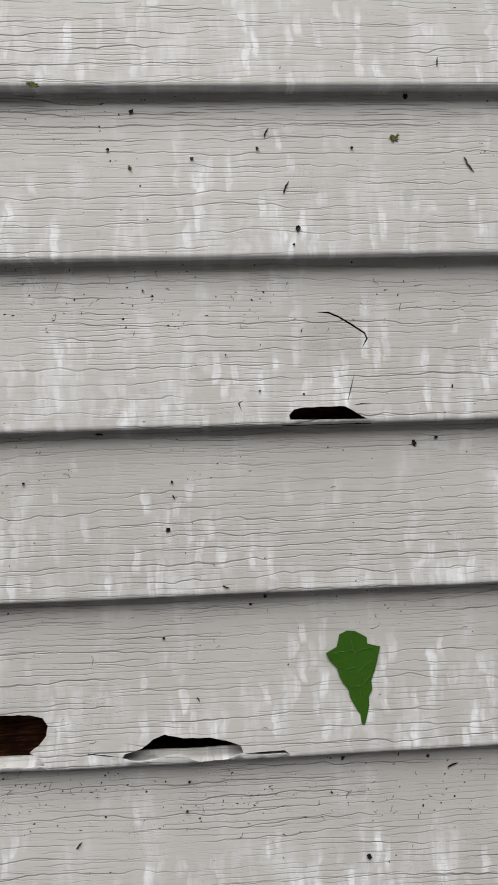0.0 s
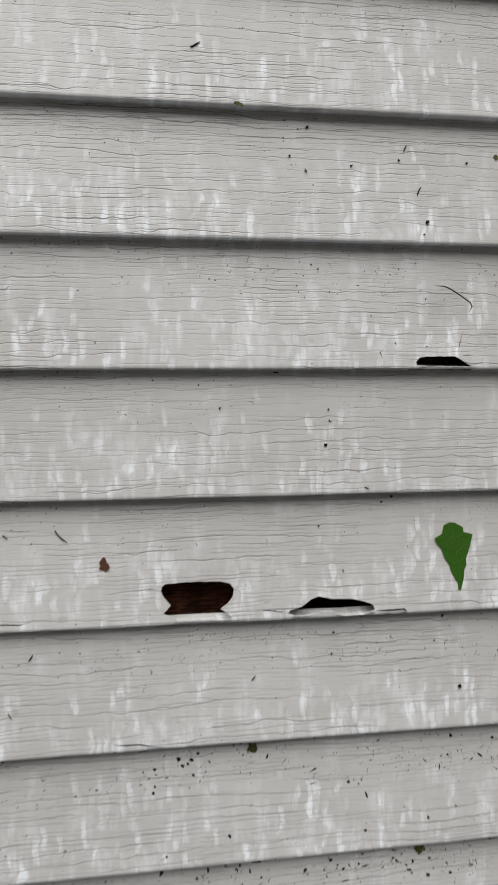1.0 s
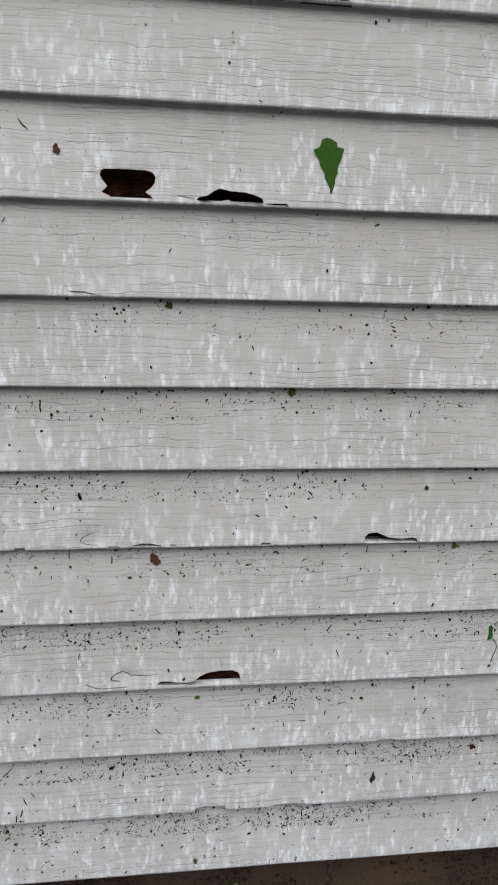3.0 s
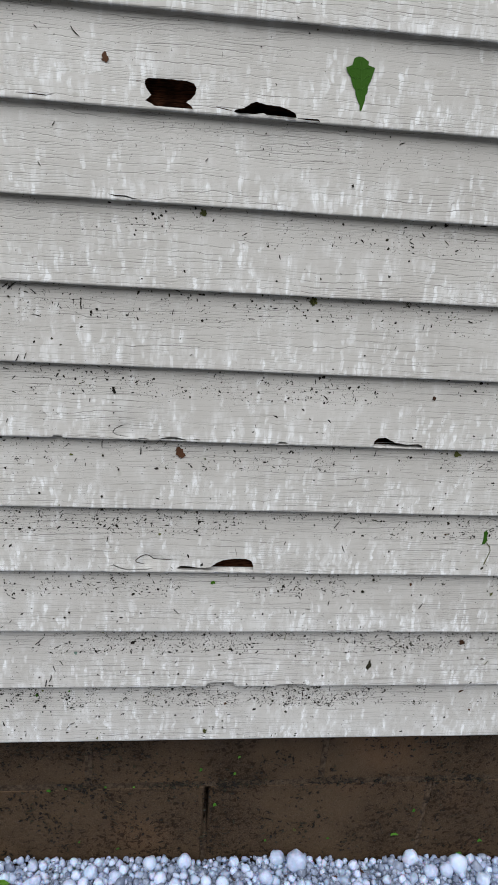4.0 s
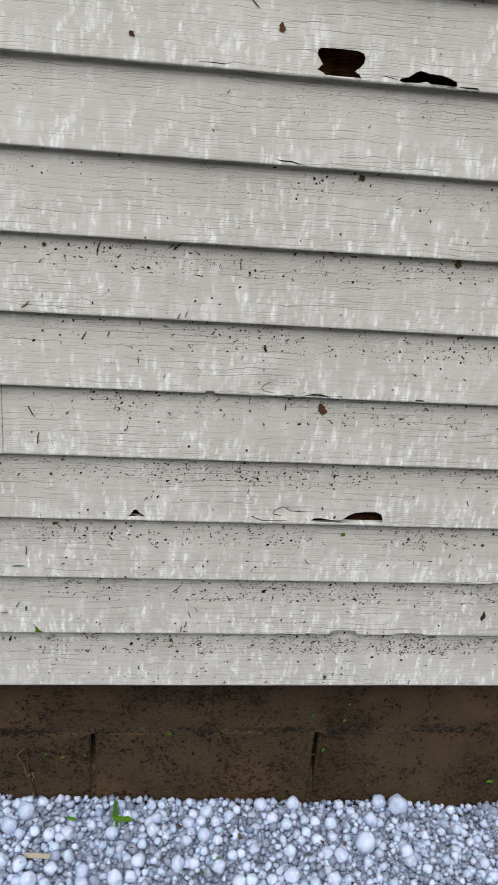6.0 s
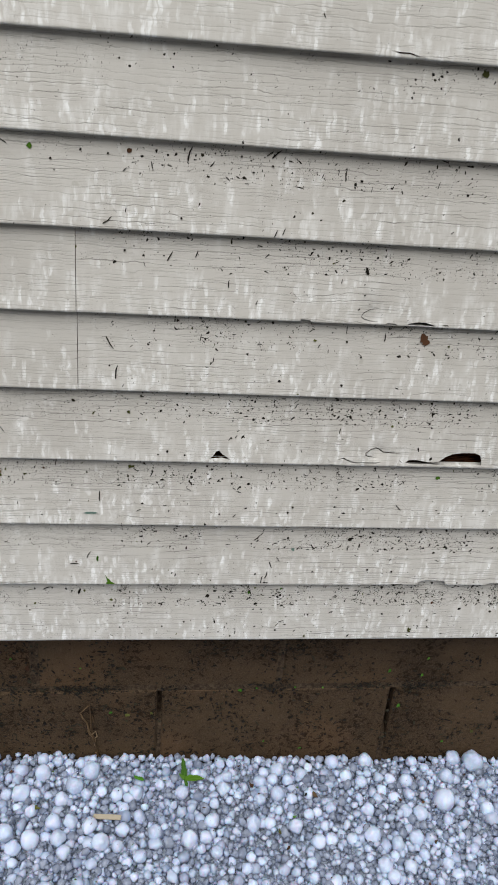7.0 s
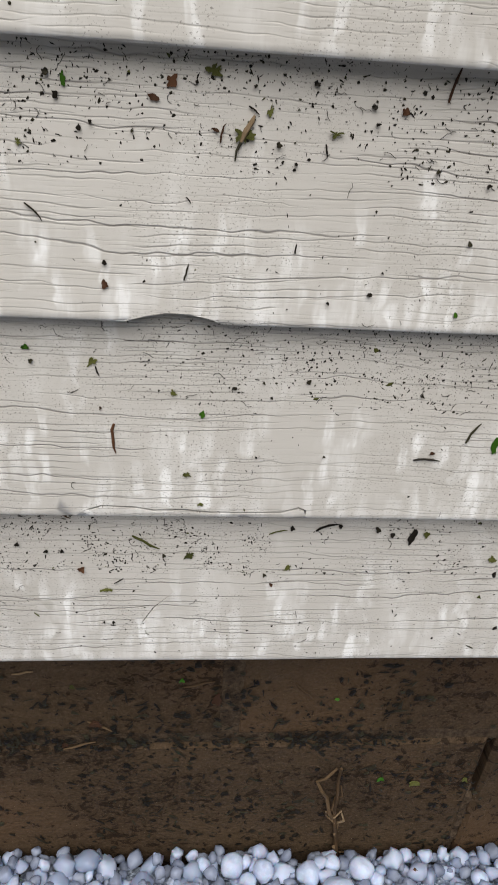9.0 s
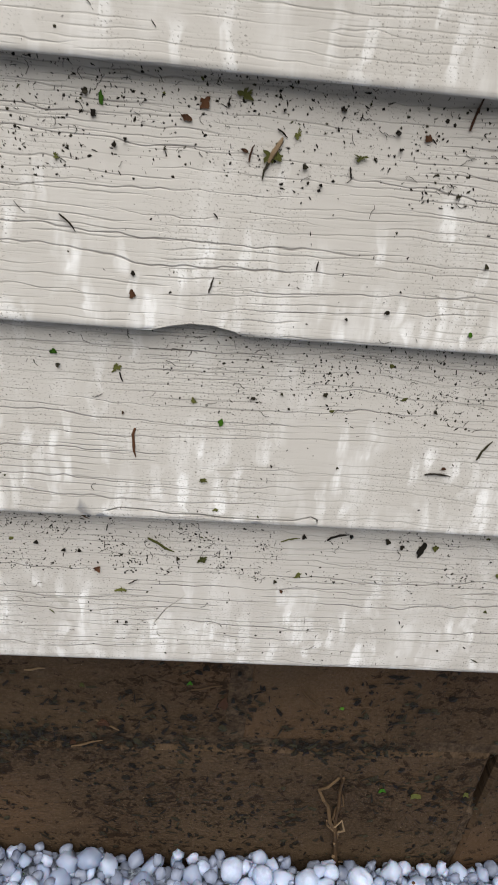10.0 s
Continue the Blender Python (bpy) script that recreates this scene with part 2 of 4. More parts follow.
STRAW = plain("dry_straw", [(0.0, (0.055, 0.033, 0.018)), (0.6, (0.12, 0.078, 0.043)), (1.0, (0.26, 0.19, 0.12))], 0.7)
PALE = plain("pale_split_wood", [(0.0, (0.30, 0.26, 0.20)), (1.0, (0.50, 0.45, 0.37))], 0.7)
TEAL = plain("grey_green_blade", [(0.0, (0.10, 0.16, 0.14)), (1.0, (0.16, 0.23, 0.20))], 0.6)


# ---- building helpers ----
def mesh_of(name, verts, faces, mat, smooth=()):
    me = bpy.data.meshes.new(name)
    me.from_pydata(verts, [], faces)
    if smooth is True:
        me.polygons.foreach_set("use_smooth", [True] * len(me.polygons))
    elif len(smooth):
        me.polygons.foreach_set("use_smooth", smooth)
    me.materials.append(mat)
    me.update()
    return me


def part(name, me, parent, label=""):
    ob = new(name, me)
    ob.parent = parent
    return tagged(ob, label)


def box_data(x0, x1, y0, y1, z0, z1, b=0.0):
    """Vertices and faces of a box whose front (y0) edges are chamfered by b."""
    v = [(x, y1, z) for x, z in ((x0, z0), (x1, z0), (x1, z1), (x0, z1))]
    v += [(x, y0 + b, z) for x, z in ((x0, z0), (x1, z0), (x1, z1), (x0, z1))]
    v += [(x, y0, z) for x, z in ((x0 + b, z0 + b), (x1 - b, z0 + b), (x1 - b, z1 - b), (x0 + b, z1 - b))]
    f = [(3, 2, 1, 0), (8, 9, 10, 11)]
    for i in range(4):
        j = (i + 1) % 4
        f += [(i, j, 4 + j, 4 + i), (4 + i, 4 + j, 8 + j, 8 + i)]
    return v, f


def tube_data(points, radii, sides=6):
    """A bent stick through the points, with a radius at each and closed ends."""
    pts = [Vector(p) for p in points]
    v, f = [], []
    for i, p in enumerate(pts):
        way = (pts[min(i + 1, len(pts) - 1)] - pts[max(i - 1, 0)]).normalized()
        a = way.cross(Vector((0.13, 1.0, 0.21))).normalized()
        b = way.cross(a)
        for k in range(sides):
            t = 2 * math.pi * k / sides
            v.append(p + radii[i] * (math.cos(t) * a + math.sin(t) * b))
    for i in range(len(pts) - 1):
        for k in range(sides):
            j = (k + 1) % sides
            f.append((i * sides + k, i * sides + j, (i + 1) * sides + j, (i + 1) * sides + k))
    f += [tuple(range(sides - 1, -1, -1)), tuple((len(pts) - 1) * sides + k for k in range(sides))]
    return v, f


def face_y(u):
    """Depth of the siding's face at a height given in courses."""
    return FALL * (u - math.floor(u))


def on_wall(x, u, off=0.0):
    return Vector((x, face_y(u) - off, FOOT + u * LAP))


# ---- siding ----
def wobble(x, k):
    """The slight unevenness of a course's lip along its length."""
    return 0.0007 * noise.noise((x * 3.1, k * 7.7, 0.3)) + 0.0004 * noise.noise((x * 14.0, k * 3.3, 4.0))


PROFILE = ((-0.0112, 0.0113, 0.0012), (-0.0024, 0.0024, 0.0002), (-0.0008, 0.0008, 0.0004), (0.0006, 0.0001, 0.0014), (0.0030, 0.0003, 0.0034), (LAP, FALL, LAP), (LAP + 0.0046, FALL + 0.0004, LAP + 0.0046))   # the last stretch is the hem behind the next lap


def profile(s):
    """Depth and height, over the course's foot, at s along its girth (s < 0 runs back under the lip)."""
    for (s0, y0, z0), (s1, y1, z1) in zip(PROFILE, PROFILE[1:]):
        if s <= s1 or s1 == PROFILE[-1][0]:
            t = (s - s0) / (s1 - s0)
            return y0 + t * (y1 - y0), z0 + t * (z1 - z0)


def inside(x, y, poly):
    hit = False
    for (x0, y0), (x1, y1) in zip(poly, poly[1:] + poly[:1]):
        if (y0 > y) != (y1 > y) and x < (x1 - x0) * (y - y0) / (y1 - y0) + x0:
            hit = not hit
    return hit


def ragged(poly, gap=0.0028, amount=0.00022):
    """The outline cut into short pieces, each a little off, as torn vinyl is."""
    out = []
    for (x0, y0), (x1, y1) in zip(poly, poly[1:] + poly[:1]):
        n = max(1, int(math.hypot(x1 - x0, y1 - y0) / gap))
        for i in range(n):
            j = amount if i else 0.0
            out.append((x0 + (x1 - x0) * i / n + rng.uniform(-j, j), y0 + (y1 - y0) * i / n + rng.uniform(-j, j)))
    return out


def slit(points, width):
    """A narrow crack along the points, pointed at both ends."""
    up, down = [], []
    for i, (x, y) in enumerate(points):
        (xa, ya), (xb, yb) = points[max(i - 1, 0)], points[min(i + 1, len(points) - 1)]
        d = math.hypot(xb - xa, yb - ya)
        w = 0.5 * width if 0 < i < len(points) - 1 else 0.06 * width
        nx, ny = -(yb - ya) / d * w, (xb - xa) / d * w
        up.append((x + nx, y + ny))
        down.append((x - nx, y - ny))
    return up + down[::-1]


def girth(k, points):
    return [(x, (u - k) * LAP) for x, u in points]


# Holes and cracks that hail has knocked into the courses: x in metres, height in courses.
BREAKS = {
    11: [ragged(girth(11, [(0.080, 11.03), (0.0795, 11.06), (0.0825, 11.09), (0.089, 11.102), (0.114, 11.102), (0.121, 11.06), (0.1275, 11.022), (0.118, 11.022)])),
         slit(girth(11, [(0.098, 11.68), (0.106, 11.675), (0.112, 11.65), (0.120, 11.60), (0.128, 11.545), (0.1295, 11.51), (0.126, 11.45)]), 0.0012),
         slit(girth(11, [(0.121, 11.31), (0.118, 11.20), (0.1155, 11.12)]), 0.0008),
         slit(girth(11, [(0.119, 11.107), (0.124, 11.113), (0.131, 11.112)]), 0.0008),
         slit(girth(11, [(0.052, 11.155), (0.049, 11.135), (0.051, 11.085)]), 0.0010)],
    9: [ragged(girth(9, [(-0.130, 9.30), (-0.127, 9.322), (-0.104, 9.328), (-0.083, 9.325), (-0.075, 9.305), (-0.072, 9.26), (-0.073, 9.20), (-0.078, 9.14), (-0.083, 9.105), (-0.077, 9.07),
                          (-0.0735, 9.024), (-0.083, 9.020), (-0.102, 9.022), (-0.118, 9.024), (-0.121, 9.055), (-0.1295, 9.09), (-0.123, 9.15), (-0.128, 9.21), (-0.1305, 9.26)])),
        ragged(girth(9, [(-0.028, 9.05), (-0.026, 9.075), (-0.016, 9.10), (-0.009, 9.15), (-0.002, 9.175), (0.009, 9.15), (0.025, 9.145), (0.035, 9.12), (0.044, 9.085),
                          (0.0455, 9.04), (0.036, 9.008), (0.019, 9.006), (0.012, 9.035), (0.006, 9.06), (-0.003, 9.04), (-0.015, 9.025), (-0.022, 9.03)])),
        slit(girth(9, [(0.0462, 9.036), (0.058, 9.032), (0.071, 9.034), (0.074, 9.01)]), 0.0020),
        slit(girth(9, [(-0.047, 9.12), (-0.0485, 9.085), (-0.035, 9.065), (-0.0285, 9.055)]), 0.0010),
        slit(girth(9, [(-0.150, 9.285), (-0.140, 9.287), (-0.1315, 9.285)]), 0.0008),
        slit(girth(9, [(-0.274, 9.058), (-0.252, 9.06), (-0.240, 9.055), (-0.232, 9.07)]), 0.0012)],
    8: [slit(girth(8, [(-0.171, 8.065), (-0.162, 8.05), (-0.150, 8.05), (-0.142, 8.03), (-0.134, 8.028)]), 0.0017)],
    5: [ragged(girth(5, [(0.193, 5.01), (0.1935, 5.09), (0.199, 5.14), (0.209, 5.15), (0.223, 5.085), (0.240, 5.06), (0.257, 5.075), (0.263, 5.05), (0.2635, 4.985), (0.230, 4.98)])),
        ragged(girth(5, [(-0.104, 5.012), (-0.098, 5.04), (-0.089, 5.058), (-0.077, 5.058), (-0.062, 5.018)])),
        ragged(girth(5, [(-0.133, 5.0), (-0.127, 5.035), (-0.118, 5.03), (-0.113, 5.0)])),
        ragged(girth(5, [(0.055, 5.0), (0.061, 5.04), (0.070, 5.04), (0.077, 5.0)])),
        ragged(girth(5, [(-0.248, 4.86), (-0.240, 5.035), (-0.229, 5.035), (-0.220, 4.86)])),
        slit(girth(5, [(-0.140, 5.040), (-0.149, 5.042), (-0.158, 5.062), (-0.163, 5.095), (-0.160, 5.145), (-0.152, 5.185), (-0.143, 5.21)]), 0.0012),
        slit(girth(5, [(-0.117, 5.085), (-0.120, 5.06), (-0.119, 5.035)]), 0.0009)],
    3: [ragged(girth(3, [(-0.071, 3.062), (-0.066, 3.105), (-0.054, 3.108), (-0.042, 3.088), (-0.031, 3.078), (-0.022, 3.095), (-0.014, 3.160), (-0.004, 3.208), (0.011, 3.228), (0.029, 3.230), (0.037, 3.195), (0.0400, 3.120), (0.0405, 3.045),
                          (0.024, 3.030), (0.010, 3.040), (-0.004, 3.026), (-0.020, 3.034), (-0.034, 3.050), (-0.050, 3.040), (-0.062, 3.046)])),
        slit(girth(3, [(-0.186, 3.11), (-0.181, 3.08), (-0.176, 3.03)]), 0.0008),
        slit(girth(3, [(-0.169, 3.08), (-0.160, 3.112), (-0.152, 3.075), (-0.143, 3.050), (-0.128, 3.046), (-0.112, 3.045), (-0.104, 3.066)]), 0.0020),
        slit(girth(3, [(-0.066, 3.212), (-0.085, 3.200), (-0.104, 3.200), (-0.109, 3.236), (-0.115, 3.258), (-0.123, 3.236), (-0.129, 3.190), (-0.1285, 3.155), (-0.121, 3.128), (-0.113, 3.118)]), 0.0018),
        slit(girth(3, [(0.012, 3.40), (0.0135, 3.34), (0.016, 3.25)]), 0.0007),
        ragged(girth(3, [(-0.347, 3.05), (-0.341, 3.10), (-0.337, 3.165), (-0.333, 3.175), (-0.328, 3.12), (-0.316, 3.045), (-0.330, 3.07), (-0.340, 3.06)])),
        slit(girth(3, [(-0.355, 3.23), (-0.346, 3.185), (-0.338, 3.178)]), 0.0008),
        slit(girth(3, [(-0.358, 3.12), (-0.350, 3.04)]), 0.0010)],
    2: [ragged(girth(2, [(-0.6725, 1.86), (-0.6715, 1.995), (-0.668, 2.012), (-0.663, 2.03), (-0.655, 2.045), (-0.645, 2.042), (-0.636, 2.022), (-0.6315, 1.995), (-0.630, 1.86)])),
        ragged(girth(2, [(0.229, 1.86), (0.230, 1.995), (0.242, 2.035), (0.261, 2.03), (0.2675, 1.995), (0.269, 1.86)]))],
    1: [ragged(girth(1, [(-0.019, 0.86), (-0.016, 1.06), (-0.004, 1.09), (0.012, 1.085), (0.025, 1.08), (0.033, 0.86)])),
        ragged(girth(1, [(0.086, 0.86), (0.088, 0.995), (0.099, 1.045), (0.139, 1.04), (0.1445, 0.995), (0.146, 0.86)])),
        ragged(girth(1, [(-0.065, 0.86), (-0.057, 1.025), (-0.041, 1.02), (-0.036, 0.86)])),
        slit(girth(1, [(-0.693, 1.030), (-0.689, 1.042), (-0.684, 1.06), (-0.669, 1.055), (-0.659, 1.038), (-0.645, 1.042), (-0.632, 1.030), (-0.616, 1.028), (-0.597, 1.035), (-0.589, 1.06), (-0.5855, 1.045), (-0.5853, 1.015)]), 0.0012),
        slit(girth(1, [(-0.706, 1.04), (-0.697, 1.0)]), 0.0010)],
    0: [slit(girth(0, [(-0.666, 0.235), (-0.664, 0.27), (-0.659, 0.35), (-0.648, 0.46)]), 0.0007),
        slit(girth(0, [(-0.273, 0.39), (-0.230, 0.385), (-0.190, 0.385), (-0.183, 0.45), (-0.169, 0.455)]), 0.0008)],
}
for k, x0, x1 in ((0, -0.712, -0.578), (8, 0.048, 0.078), (8, -0.052, -0.030), (2, -0.190, -0.026), (2, -0.352, -0.312), (4, -0.140, -0.058), (4, 0.188, 0.268), (10, 0.076, 0.132)):
    BREAKS.setdefault(k, []).append(girth(k, [(x0, k + 0.997), (x1, k + 0.997), (x1, k + 1.0452), (x0, k + 1.0452)]))
# Dents: x, height in courses, radius, depth (positive goes in)
DENTS = [(0.105, 11.35, 0.020, 0.0028), (0.140, 11.40, 0.012, -0.0012), (-0.113, 3.19, 0.011, 0.0046), (-0.128, 3.22, 0.007, -0.0014), (-0.148, 5.1, 0.014, 0.0036), (-0.650, 0.30, 0.012, 0.0016),
         (-0.100, 9.15, 0.020, 0.0022), (0.015, 9.05, 0.016, -0.0016), (-0.100, 5.06, 0.020, 0.0012), (-0.15, 3.05, 0.014, -0.0016), (-0.33, 3.1, 0.012, 0.0018)]


def sheet_point(k, x, s, inward=0.0):
    y, z = profile(s)
    u = k + s / LAP
    for dx, du, r, depth in DENTS:
        d2 = ((x - dx) ** 2 + ((u - du) * LAP) ** 2) / (r * r)
        if d2 < 9:
            y += depth * math.exp(-d2)
    w = wobble(x, k)
    if k == 0:
        z -= 0.0020 * max(0.0, 1.0 - max(s, 0.0) / 0.02)   # the starter strip hangs a little lower
    if s < 0:
        z += inward
    else:
        y += inward
    return x, y + 0.6 * w, FOOT + k * LAP + z + 0.5 * w


def course_data(k, x0, x1):
    """One clapboard course as a thin sheet with its holes, its underside and its torn edges."""
    from mathutils.geometry import delaunay_2d_cdt
    holes = [h for h in BREAKS.get(k, []) if x0 < h[0][0] < x1]
    xs, x = [x0], x0
    while x < x1 - 0.03:
        x += (0.007 if k < 14 else 0.03) if -0.95 < x < 0.65 else 0.12
        xs.append(min(x, x1))
    if xs[-1] < x1:
        xs.append(x1)
    rows = [PROFILE[0][0], -0.0060, -0.0024, -0.0008, 0.0006, 0.0030, 0.012, 0.026, 0.042, 0.060, 0.080, LAP] + [LAP + 0.0046]
    pts, edges = [], []
    for s in rows:
        for x in xs:
            if not any(inside(x, s, h) for h in holes):
                pts.append(Vector((x, s)))
    for h in holes:
        first = len(pts)
        pts += [Vector(p) for p in h]
        edges += [(first + i, first + (i + 1) % len(h)) for i in range(len(h))]
    vs, _, tris, *_ = delaunay_2d_cdt(pts, edges, [], 0, 1e-7)
    keep = []
    for t in tris:
        cx, cy = sum(vs[i][0] for i in t) / 3, sum(vs[i][1] for i in t) / 3
        if cy > PROFILE[0][0] and not any(inside(cx, cy, h) for h in holes):
            keep.append(tuple(t))
    count = {}
    for t in keep:
        for a, b in zip(t, t[1:] + t[:1]):
            count[(a, b)] = 1
    rim = [(a, b) for a, b in count if (b, a) not in count]
    v = [sheet_point(k, p[0], p[1]) for p in vs]
    back = [sheet_point(k, p[0], p[1], 0.0012) for p in vs]
    f = list(keep)
    smooth = [True] * len(keep)
    n = len(v)
    f += [tuple(n + i for i in t[::-1]) for t in keep]
    smooth += [True] * len(keep)
    v += back
    for a, b in rim:
        m = len(v)
        v += [v[b], v[a], v[n + a], v[n + b]]
        f.append((m, m + 1, m + 2, m + 3))
        smooth.append(False)
    return v, f, smooth


siding = tagged(new("wall_siding"), "off-white embossed vinyl clapboard wall, broken by hail", "wall", kind="structure")
for pair in range(0, COURSES, 2):
    spans = ((LEFT, -0.51918), (-0.51862, RIGHT)) if pair == 4 else ((LEFT, RIGHT),)
    for n, (x0, x1) in enumerate(spans):
        verts, faces, smooth = [], [], []
        for k in (pair, pair + 1):
            v, f, s = course_data(k, x0, x1)
            if pair == 4:
                v = [(x, y - (0.0014 if n == 0 and x > -0.62 else 0.0) * min(1.0, (x + 0.62) / 0.05), z) for x, y, z in v]
            faces += [tuple(i + len(verts) for i in t) for t in f]
            verts += v
            smooth += s
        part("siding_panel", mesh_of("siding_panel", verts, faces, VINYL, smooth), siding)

# ---- house behind the siding, foundation, ground ----
TOP = FOOT + COURSES * LAP
v, f = box_data(LEFT, RIGHT, 0.030, 0.16, FOOT + 0.004, TOP)
tagged(new("wall_sheathing", mesh_of("wall_sheathing", v, f, BOARD)), "dark brown wooden sheathing behind the siding", "wall", kind="structure")

foundation = tagged(new("wall_foundation"), "wet dark brown concrete block foundation wall", "wall", kind="structure")
v, f = box_data(LEFT, RIGHT, BLOCK_Y + 0.060, 0.22, -0.30, FOOT + 0.003)
part("mortar", mesh_of("mortar", v, f, MORTAR), foundation, "damp grey-brown mortar")
for z0, z1 in ((JOINT_Z - 0.0062, JOINT_Z + 0.0062), (JOINT_Z + 0.0062, FOOT + 0.002)):
    v, f = box_data(LEFT, RIGHT, BLOCK_Y + 0.0020, BLOCK_Y + 0.03, z0, z1)
    part("mortar", mesh_of("mortar", v, f, MORTAR), foundation, "damp grey-brown mortar")
for row in range(-2, 2):
    z0 = JOINT_Z + 0.0045 + row * 0.2032
    z1 = min(z0 + 0.1942, FOOT + 0.002)
    shift = 0.0 if row % 2 else 0.2016
    for n in range(-7, 7):
        x0, x1 = n * 0.4032 + shift + 0.0042, (n + 1) * 0.4032 + shift - 0.0042
        x0, x1 = x0 + rng.uniform(-0.0015, 0.0015), x1 + rng.uniform(-0.0015, 0.0015)
        if x1 < LEFT or x0 > RIGHT or z1 - z0 < 0.02:
            continue
        push = rng.uniform(-0.0015, 0.0015)
        v, f = box_data(max(x0, LEFT), min(x1, RIGHT), BLOCK_Y + push, BLOCK_Y + 0.1, z0, z1, 0.0030)
        part("block", mesh_of("block", v, f, BLOCK), foundation)


def joint_fill(x, z0, z1, recess):
    """Crumbled mortar in an upright joint: a rough-faced strip set back by recess(z)."""
    nx, nz = 5, 30
    v, f = [], []
    for depth in (0.0, 0.014):
        for j in range(nz + 1):
            z = z0 + (z1 - z0) * j / nz
            for i in range(nx):
                px = x + 0.0062 * (i / (nx - 1) * 2 - 1)
                rough = 0.0030 * noise.noise((px * 160, z * 90, x)) + 0.0016 * noise.noise((px * 420, z * 300, x + 5))
                v.append((px, BLOCK_Y + recess(z) + rough if not depth else BLOCK_Y + 0.062, z))
    n = nx * (nz + 1)
    for j in range(nz):
        for i in range(nx - 1):
            a = j * nx + i
            f += [(a, a + 1, a + nx + 1, a + nx), (n + a, n + a + nx, n + a + nx + 1, n + a + 1)]
        f += [(j * nx, j * nx + nx, n + j * nx + nx, n + j * nx), (j * nx + nx - 1, n + j * nx + nx - 1, n + j * nx + 2 * nx - 1, j * nx + 2 * nx - 1)]
    return v, f


# upright joints of the lower course: one is open for most of its height, one only at the top, the others are full
for x, lost, low in ((-0.8064, 0.0, 0.0), (-0.4032, 0.040, 0.062), (0.0, 0.040, 0.020), (0.4032, 0.0, 0.0)):
    v, f = joint_fill(x, -0.06, JOINT_Z - 0.0066, lambda z: (0.0016 if lost == 0 else 0.0040) + lost * max(0.0, min(1.0, (z - low) / 0.05)))
    part("mortar", mesh_of("mortar", v, f, MORTAR), foundation, "crumbling damp mortar")


def hail_top(x, y):
    """Height of the hail's surface beside the wall."""
    return 0.003 - 0.040 * (x + 0.5) + 0.004 * max(0.0, min(1.0, (-0.40 - x) / 0.1)) + 0.008 * noise.noise((x * 5.0, y * 5.0, 2.0)) - 0.012 * math.exp(-((x - 0.29) / 0.05) ** 2 - ((y - 0.04) / 0.04) ** 2)


def sheet(name, xs, ys, height, mat):
    v = [(x, y, height(x, y)) for y in ys for x in xs]
    w = len(xs)
    f = [(j * w + i, j * w + i + 1, (j + 1) * w + i + 1, (j + 1) * w + i) for j in range(len(ys) - 1) for i in range(w - 1)]
    return new(name, mesh_of(name, v, f, mat, True))


def spread(lo, hi, gap, far):
    a = [lo + gap * i for i in range(int((hi - lo) / gap) + 1)]
    out, d = [], gap * 4
    while d < far:
        out.append(d)
        d *= 1.8
    return [lo - d for d in reversed(out)] + a + [hi + d for d in out]


def ground_height(x, y):
    near = max(0.0, 1.0 - max(abs(x + 0.1) - 1.2, abs(y) - 0.8, 0.0) / 1.5)
    if y > BLOCK_Y and LEFT < x < RIGHT:
        return -0.2
    return near * (hail_top(max(-1.4, min(1.2, x)), y) - 0.009) - (1 - near) * 0.06


tagged(sheet("ground", spread(-1.2, 1.0, 0.04, 600), spread(-0.8, 0.2, 0.04, 600), ground_height, GROUND), "lawn and soil covered in melting hail", "ground", kind="structure")


# an added plain wall, never in view, that shuts off the low sky
v, f = box_data(-60, 60, -9.0, -8.2, -0.2, 4.2, 0.1)
tagged(new("backdrop", mesh_of("backdrop", v, f, MOSS)), "plain dull green wall added out of view to block low sky", "backdrop", kind="structure")


# ---- hailstones ----
def stone_data(seed, detail, rough):
    """A lumpy ice ball of radius one."""
    bm = bmesh.new()
    bmesh.ops.create_icosphere(bm, subdivisions=detail, radius=1.0)
    for p in bm.verts:
        d = 1.0 + rough * noise.noise(p.co * 1.3 + Vector((seed * 5.1, 0, 0))) + 0.35 * rough * noise.noise(p.co * 3.1 + Vector((0, seed * 2.7, 0)))
        p.co *= d
    v, f = [p.co.copy() for p in bm.verts], [tuple(q.index for q in g.verts) for g in bm.faces]
    bm.free()
    return v, f


BALLS = [mesh_of("hailstone", *stone_data(s, 3, 0.16 + 0.05 * (s % 3)), WHITE_ICE, True) for s in range(7)]
hail_rng = random.Random(21)
placed, cells = [], {}


def free(x, y, z, r, slack):
    cx, cy = int(math.floor(x / 0.04)), int(math.floor(y / 0.04))
    for i in range(cx - 1, cx + 2):
        for j in range(cy - 1, cy + 2):
            for px, py, pz, pr in cells.get((i, j), ()):
                if (px - x) ** 2 + (py - y) ** 2 + (pz - z) ** 2 < (slack * (pr + r)) ** 2:
                    return False
    return True


def settle(x, y, z, r):
    cells.setdefault((int(math.floor(x / 0.04)), int(math.floor(y / 0.04))), []).append((x, y, z, r))


def turn():
    return Euler([hail_rng.uniform(0, 6.28) for _ in range(3)])


